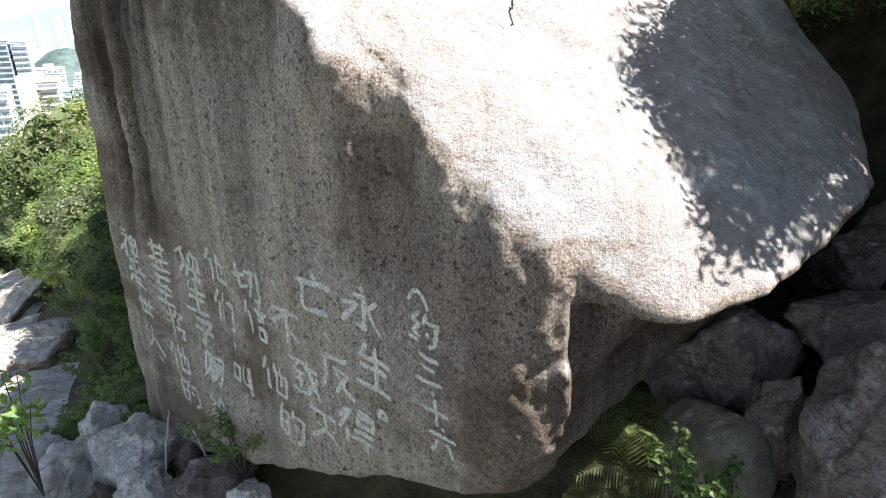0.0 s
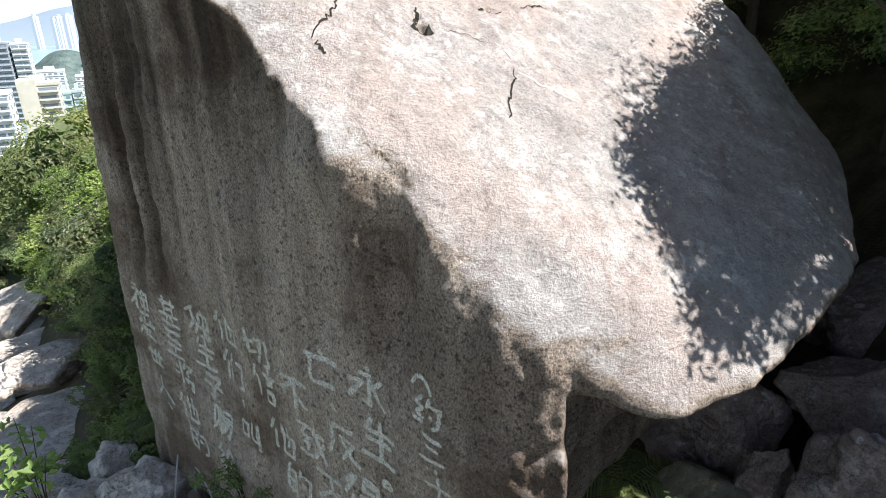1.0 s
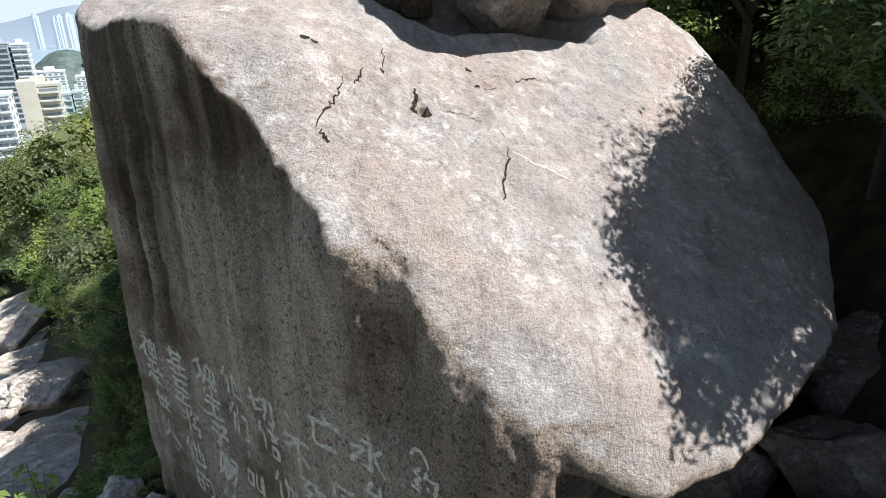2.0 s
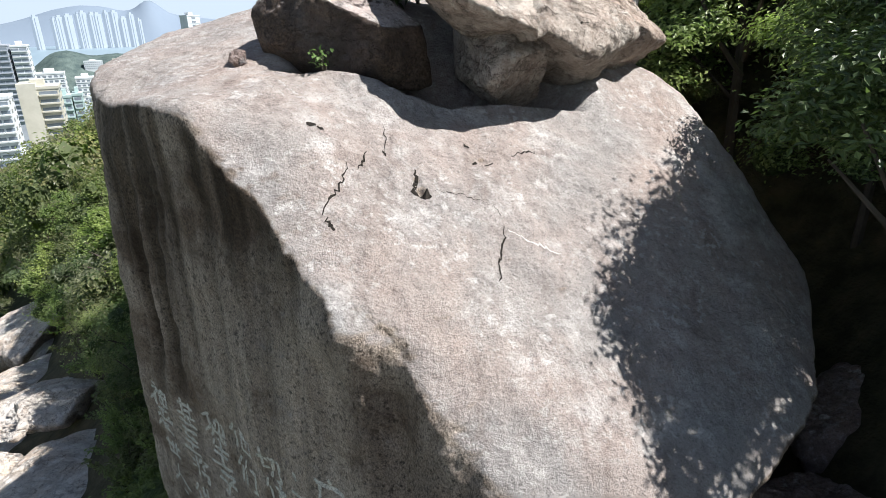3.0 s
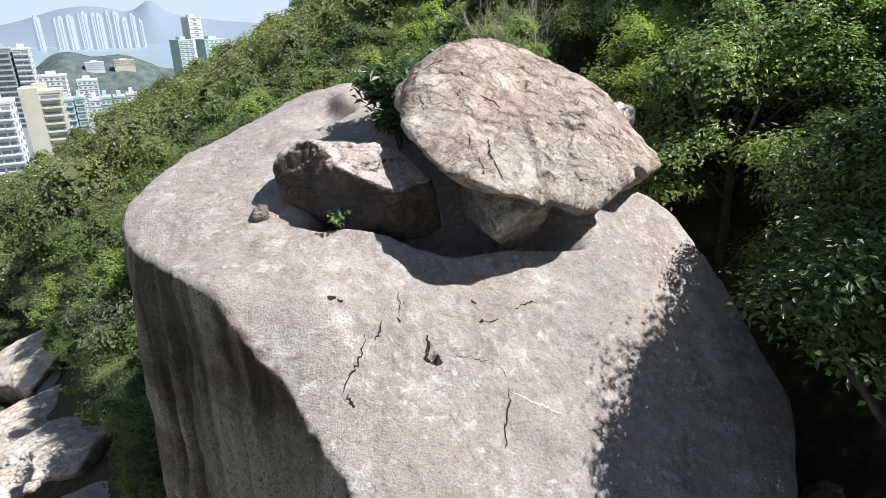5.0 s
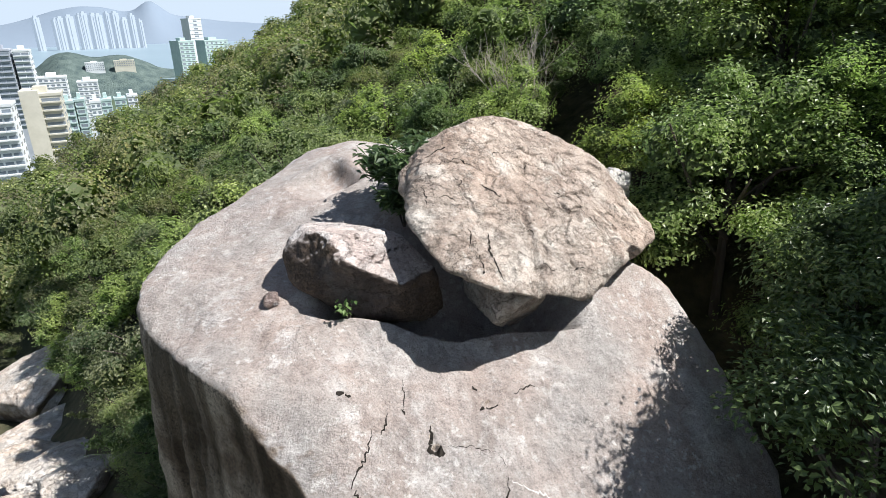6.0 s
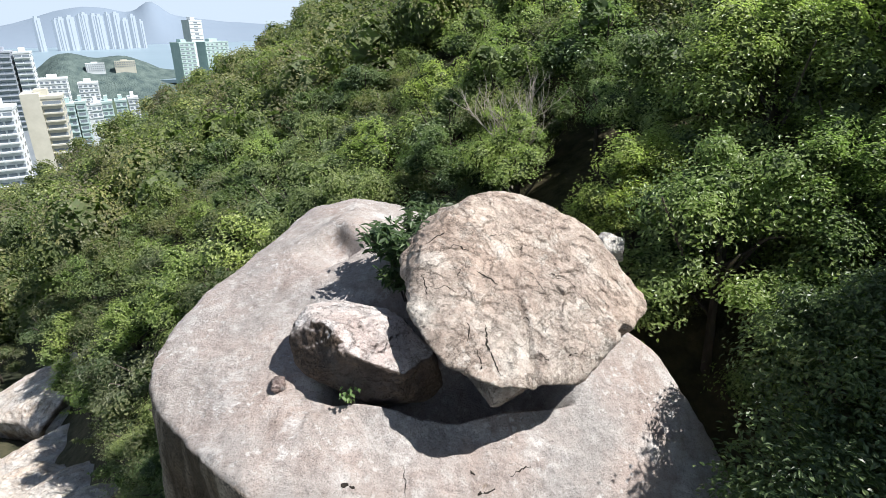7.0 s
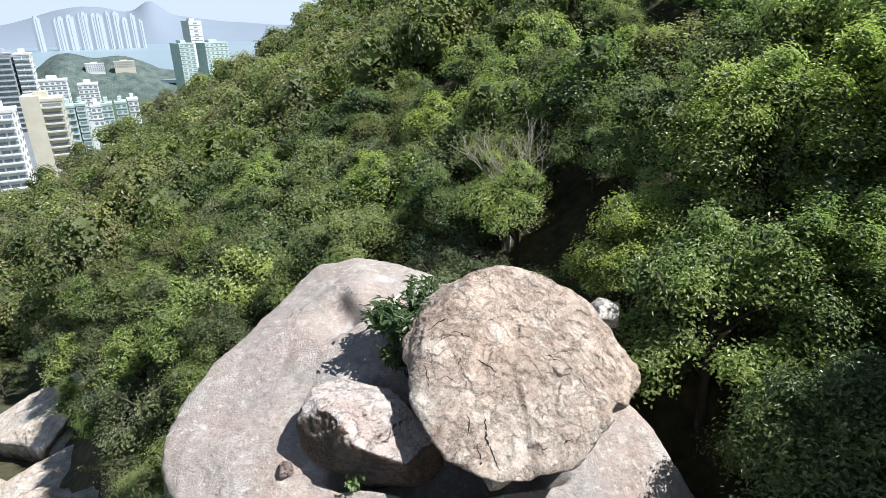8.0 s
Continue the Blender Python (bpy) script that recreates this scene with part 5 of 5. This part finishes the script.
fern(1.05, 2.75, -2.95, 12, 0.22, 6, "tuft of dry grassy fern under the overhang", LEAF_DRY)


def root_stem(pts, rad, label):
    bm = bmesh.new()
    tube(bm, pts, [rad, rad * 0.9, rad * 0.8, rad * 0.7], 7)
    tagged(new("root", bm_mesh("root", bm, PALE_ROOT)), label, "root")


PALE_ROOT = simple("pale_root", (0.4, 0.37, 0.34), (0.52, 0.49, 0.46), 14)
root_stem(((-2.78, 4.98, -3.72), (-2.66, 4.66, -3.7), (-2.6, 4.42, -3.82), (-2.6, 4.3, -4.1)), 0.012, "pale smooth root hanging between the rocks")
root_stem(((-2.62, 4.86, -3.72), (-2.42, 4.62, -3.7), (-2.25, 4.42, -3.78), (-2.15, 4.3, -3.95)), 0.011, "pale thin root lying over the rocks")


# ---- town ----
def box(bm, x0, x1, y0, y1, z0, z1):
    vs = [bm.verts.new(p) for p in ((x0, y0, z0), (x1, y0, z0), (x1, y1, z0), (x0, y1, z0), (x0, y0, z1), (x1, y0, z1), (x1, y1, z1), (x0, y1, z1))]
    for q in ((0, 3, 2, 1), (4, 5, 6, 7), (0, 1, 5, 4), (1, 2, 6, 5), (2, 3, 7, 6), (3, 0, 4, 7)):
        bm.faces.new([vs[i] for i in q])


def building(x, y, top, width, depth, turn, material, label, bays=4, storey=2.9, floors=12, wide=0.6, tall=0.45, ledge=0.3, blank=0.0):
    """A tower block: walls, parapet and roof house, storeys of windows over ledges; blank: the share of the front without windows."""
    foot = -78.0
    root = new("building")
    root.matrix_world = pose(x, y, foot, 0, 0, turn)
    h = top - foot
    bm = bmesh.new()
    box(bm, -width / 2, width / 2, -depth / 2, depth / 2, 0, h)
    if blank:
        box(bm, -width / 2 - 0.3, -width / 2 + width * blank, -depth / 2 - 0.8, depth / 2, 0, h + 2.0)
    part("wall", bm_mesh("wall", bm, material), root)
    bm = bmesh.new()
    box(bm, -width / 2 - 0.2, width / 2 + 0.2, -depth / 2 - 0.2, depth / 2 + 0.2, h, h + 0.9)
    roof = part("roof", bm_mesh("roof", bm, material), root)
    bm = bmesh.new()
    box(bm, -width * 0.2, width * 0.15, -depth * 0.2, depth * 0.25, h + 0.9, h + 3.0)
    part("roof_house", bm_mesh("roof_house", bm, material), roof)
    span = width * (1 - blank)
    bay = span / bays
    bm = bmesh.new()
    box(bm, -bay * wide / 2, bay * wide / 2, -0.06, 0.02, 0, storey * tall)
    front = bm_mesh("window", bm, PANE)
    bm = bmesh.new()
    box(bm, -bay * 0.46, bay * 0.46, -ledge, 0.02, -0.5, 0.0)
    sill = bm_mesh("sill", bm, material)
    bm = bmesh.new()
    box(bm, -0.06, 0.02, -depth * 0.12, depth * 0.12, 0, storey * 0.45)
    side = bm_mesh("window", bm, PANE)
    for k in range(floors):
        z = h - storey * (k + 1) + 0.9
        for b in range(bays):
            w = part("window", front, root)
            w.location = (-width / 2 + width * blank + bay * (b + 0.5), -depth / 2, z)
            part("sill", sill, w)
        for b in (-0.28, 0.28):
            part("window", side, root).location = (width / 2 + 0.04, depth * b, z)
    return tagged(root, label, "building", group="town buildings")


building(-139.5, 191.0, -18.5, 8.5, 12, 28, WHITEWASH, "white apartment block with rows of balconies", 3, 2.7, wide=0.8, tall=0.4, ledge=1.0)
building(-137.6, 211.3, -17.5, 11.5, 12, 28, CREAM, "cream apartment block with long balcony bands", 1, 2.7, wide=0.85, tall=0.4, ledge=0.9, blank=0.45)
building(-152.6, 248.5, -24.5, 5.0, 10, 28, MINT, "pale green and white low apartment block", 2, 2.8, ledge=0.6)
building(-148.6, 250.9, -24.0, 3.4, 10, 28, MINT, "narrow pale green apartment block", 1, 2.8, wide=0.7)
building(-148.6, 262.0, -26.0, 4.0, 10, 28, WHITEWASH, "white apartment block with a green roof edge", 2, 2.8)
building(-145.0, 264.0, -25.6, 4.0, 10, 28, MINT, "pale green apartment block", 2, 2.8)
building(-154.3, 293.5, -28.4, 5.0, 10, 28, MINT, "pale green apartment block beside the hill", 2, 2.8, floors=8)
building(-149.6, 296.0, -27.5, 4.4, 10, 28, WHITEWASH, "white apartment block beside the hill", 2, 2.8, floors=8)
building(-242.0, 345.5, -7.0, 9.5, 16, 28, GREYWALL, "grey-white tower block with banded storeys", 2, 2.9, floors=14, wide=0.9, ledge=0.8)
building(-233.5, 350.5, -7.6, 7.5, 16, 28, WHITEWASH, "white tower block with banded storeys", 2, 2.9, floors=14, wide=0.9, ledge=0.8)
building(-240.0, 382.0, -24.5, 15, 14, 28, WHITEWASH, "white apartment tower in the town", 5, 2.9, floors=8)
building(-239.5, 418.0, -30.3, 12, 14, 28, WHITEWASH, "white apartment tower in the town", 4, 2.9, floors=8)
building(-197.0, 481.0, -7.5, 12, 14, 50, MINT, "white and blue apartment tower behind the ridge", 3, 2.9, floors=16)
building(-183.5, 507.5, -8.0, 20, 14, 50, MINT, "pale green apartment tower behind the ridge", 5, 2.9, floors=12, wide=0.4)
building(-203.5, 523.0, 8.5, 11, 12, 50, WHITEWASH, "tall white tower rising over the ridge", 1, 2.9, floors=5, wide=0.3)
building(-622.0, 1120.0, -55.0, 30, 12, 28, WHITEWASH, "long low white block on the wooded hill", 9, 3.4, floors=4)
building(-578.0, 1140.0, -53.0, 34, 12, 28, CREAM, "long low cream block on the wooded hill", 9, 3.4, floors=3)

# ---- sea and distance ----
bm = bmesh.new()
box(bm, -5000, 3000, 1150, 4700, -94, -88)
tagged(new("water", bm_mesh("water", bm, WATER)), "calm pale blue sea inlet", "sea", kind="structure")


def ridge(name, centre, half, top, base, thick, material, seed, label, peaks=3, humps=(), rough=0.18):
    """A far ridge of hills across the water."""
    n, m = 120, 24
    rng = np.random.default_rng(seed)
    d = np.array((centre[1], -centre[0])) / math.hypot(*centre)
    o = np.array(centre) / math.hypot(*centre)
    t, w = np.meshgrid(np.linspace(-1, 1, n), np.linspace(-1, 1, m), indexing="ij")
    prof = 0.55 * (1 - np.abs(t) ** 2.5)
    for k in range(peaks):
        prof = prof + rng.uniform(0.25, 0.5) * np.exp(-(((t - rng.uniform(-0.7, 0.7)) / rng.uniform(0.1, 0.25)) ** 2))
    for at, high, wide in humps:
        prof = prof + high * np.exp(-(((t - at) / wide) ** 2))
    flat = np.stack([t.ravel() * 6, w.ravel() * 3, 0 * t.ravel()], 1)
    hgt = np.clip(prof * (1 - np.abs(w) ** 1.6) * (1 + rough * fbm(flat, 5, seed).reshape(t.shape)), 0, None)
    x, y = centre[0] + d[0] * t * half + o[0] * w * thick, centre[1] + d[1] * t * half + o[1] * w * thick
    v = np.stack([x, y, base + hgt / hgt.max() * (top - base)], -1).reshape(-1, 3)
    i, j = np.meshgrid(np.arange(n - 1), np.arange(m - 1), indexing="ij")
    f = np.stack([i * m + j, i * m + j + 1, (i + 1) * m + j + 1, (i + 1) * m + j], -1).reshape(-1, 4)
    return tagged(new(name, mesh_of(name, v, f, material)), label, "hills", kind="structure")


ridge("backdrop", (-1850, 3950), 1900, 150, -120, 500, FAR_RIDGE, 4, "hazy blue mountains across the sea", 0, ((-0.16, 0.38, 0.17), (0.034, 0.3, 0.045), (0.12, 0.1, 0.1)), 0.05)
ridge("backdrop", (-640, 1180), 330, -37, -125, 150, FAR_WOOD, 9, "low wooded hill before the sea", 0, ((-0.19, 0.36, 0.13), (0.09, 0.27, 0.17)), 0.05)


def far_tower(x, y, w, d, top, turn):
    """A slim housing tower across the water, with its roof house and bands of storeys."""
    root = new("tower_block")
    root.matrix_world = pose(x, y, -88, 0, 0, turn)
    h = top + 88
    bm = bmesh.new()
    box(bm, -w / 2, w / 2, -d / 2, d / 2, 0, h)
    box(bm, -w / 6, w / 6, -d / 2 - 4, d / 2 + 4, 0, h - 6)
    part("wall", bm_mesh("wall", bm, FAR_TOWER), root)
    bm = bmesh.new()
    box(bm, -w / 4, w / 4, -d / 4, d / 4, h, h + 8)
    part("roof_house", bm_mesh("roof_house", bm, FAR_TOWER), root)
    tagged(root, "pale hazy housing tower across the water", "tower block", group="far towers")


skyline = random.Random(3)
for k in range(13):
    gap = 60 if k > 0 else 0
    t = (k + (1.2 if k > 0 else 0) + skyline.uniform(-0.35, 0.35)) / 13.2
    far_tower(-1765 + 352 * t, 2800 + 185 * t, skyline.uniform(14, 34), 24, skyline.uniform(40, 70) - 12 * (k > 9), 58)
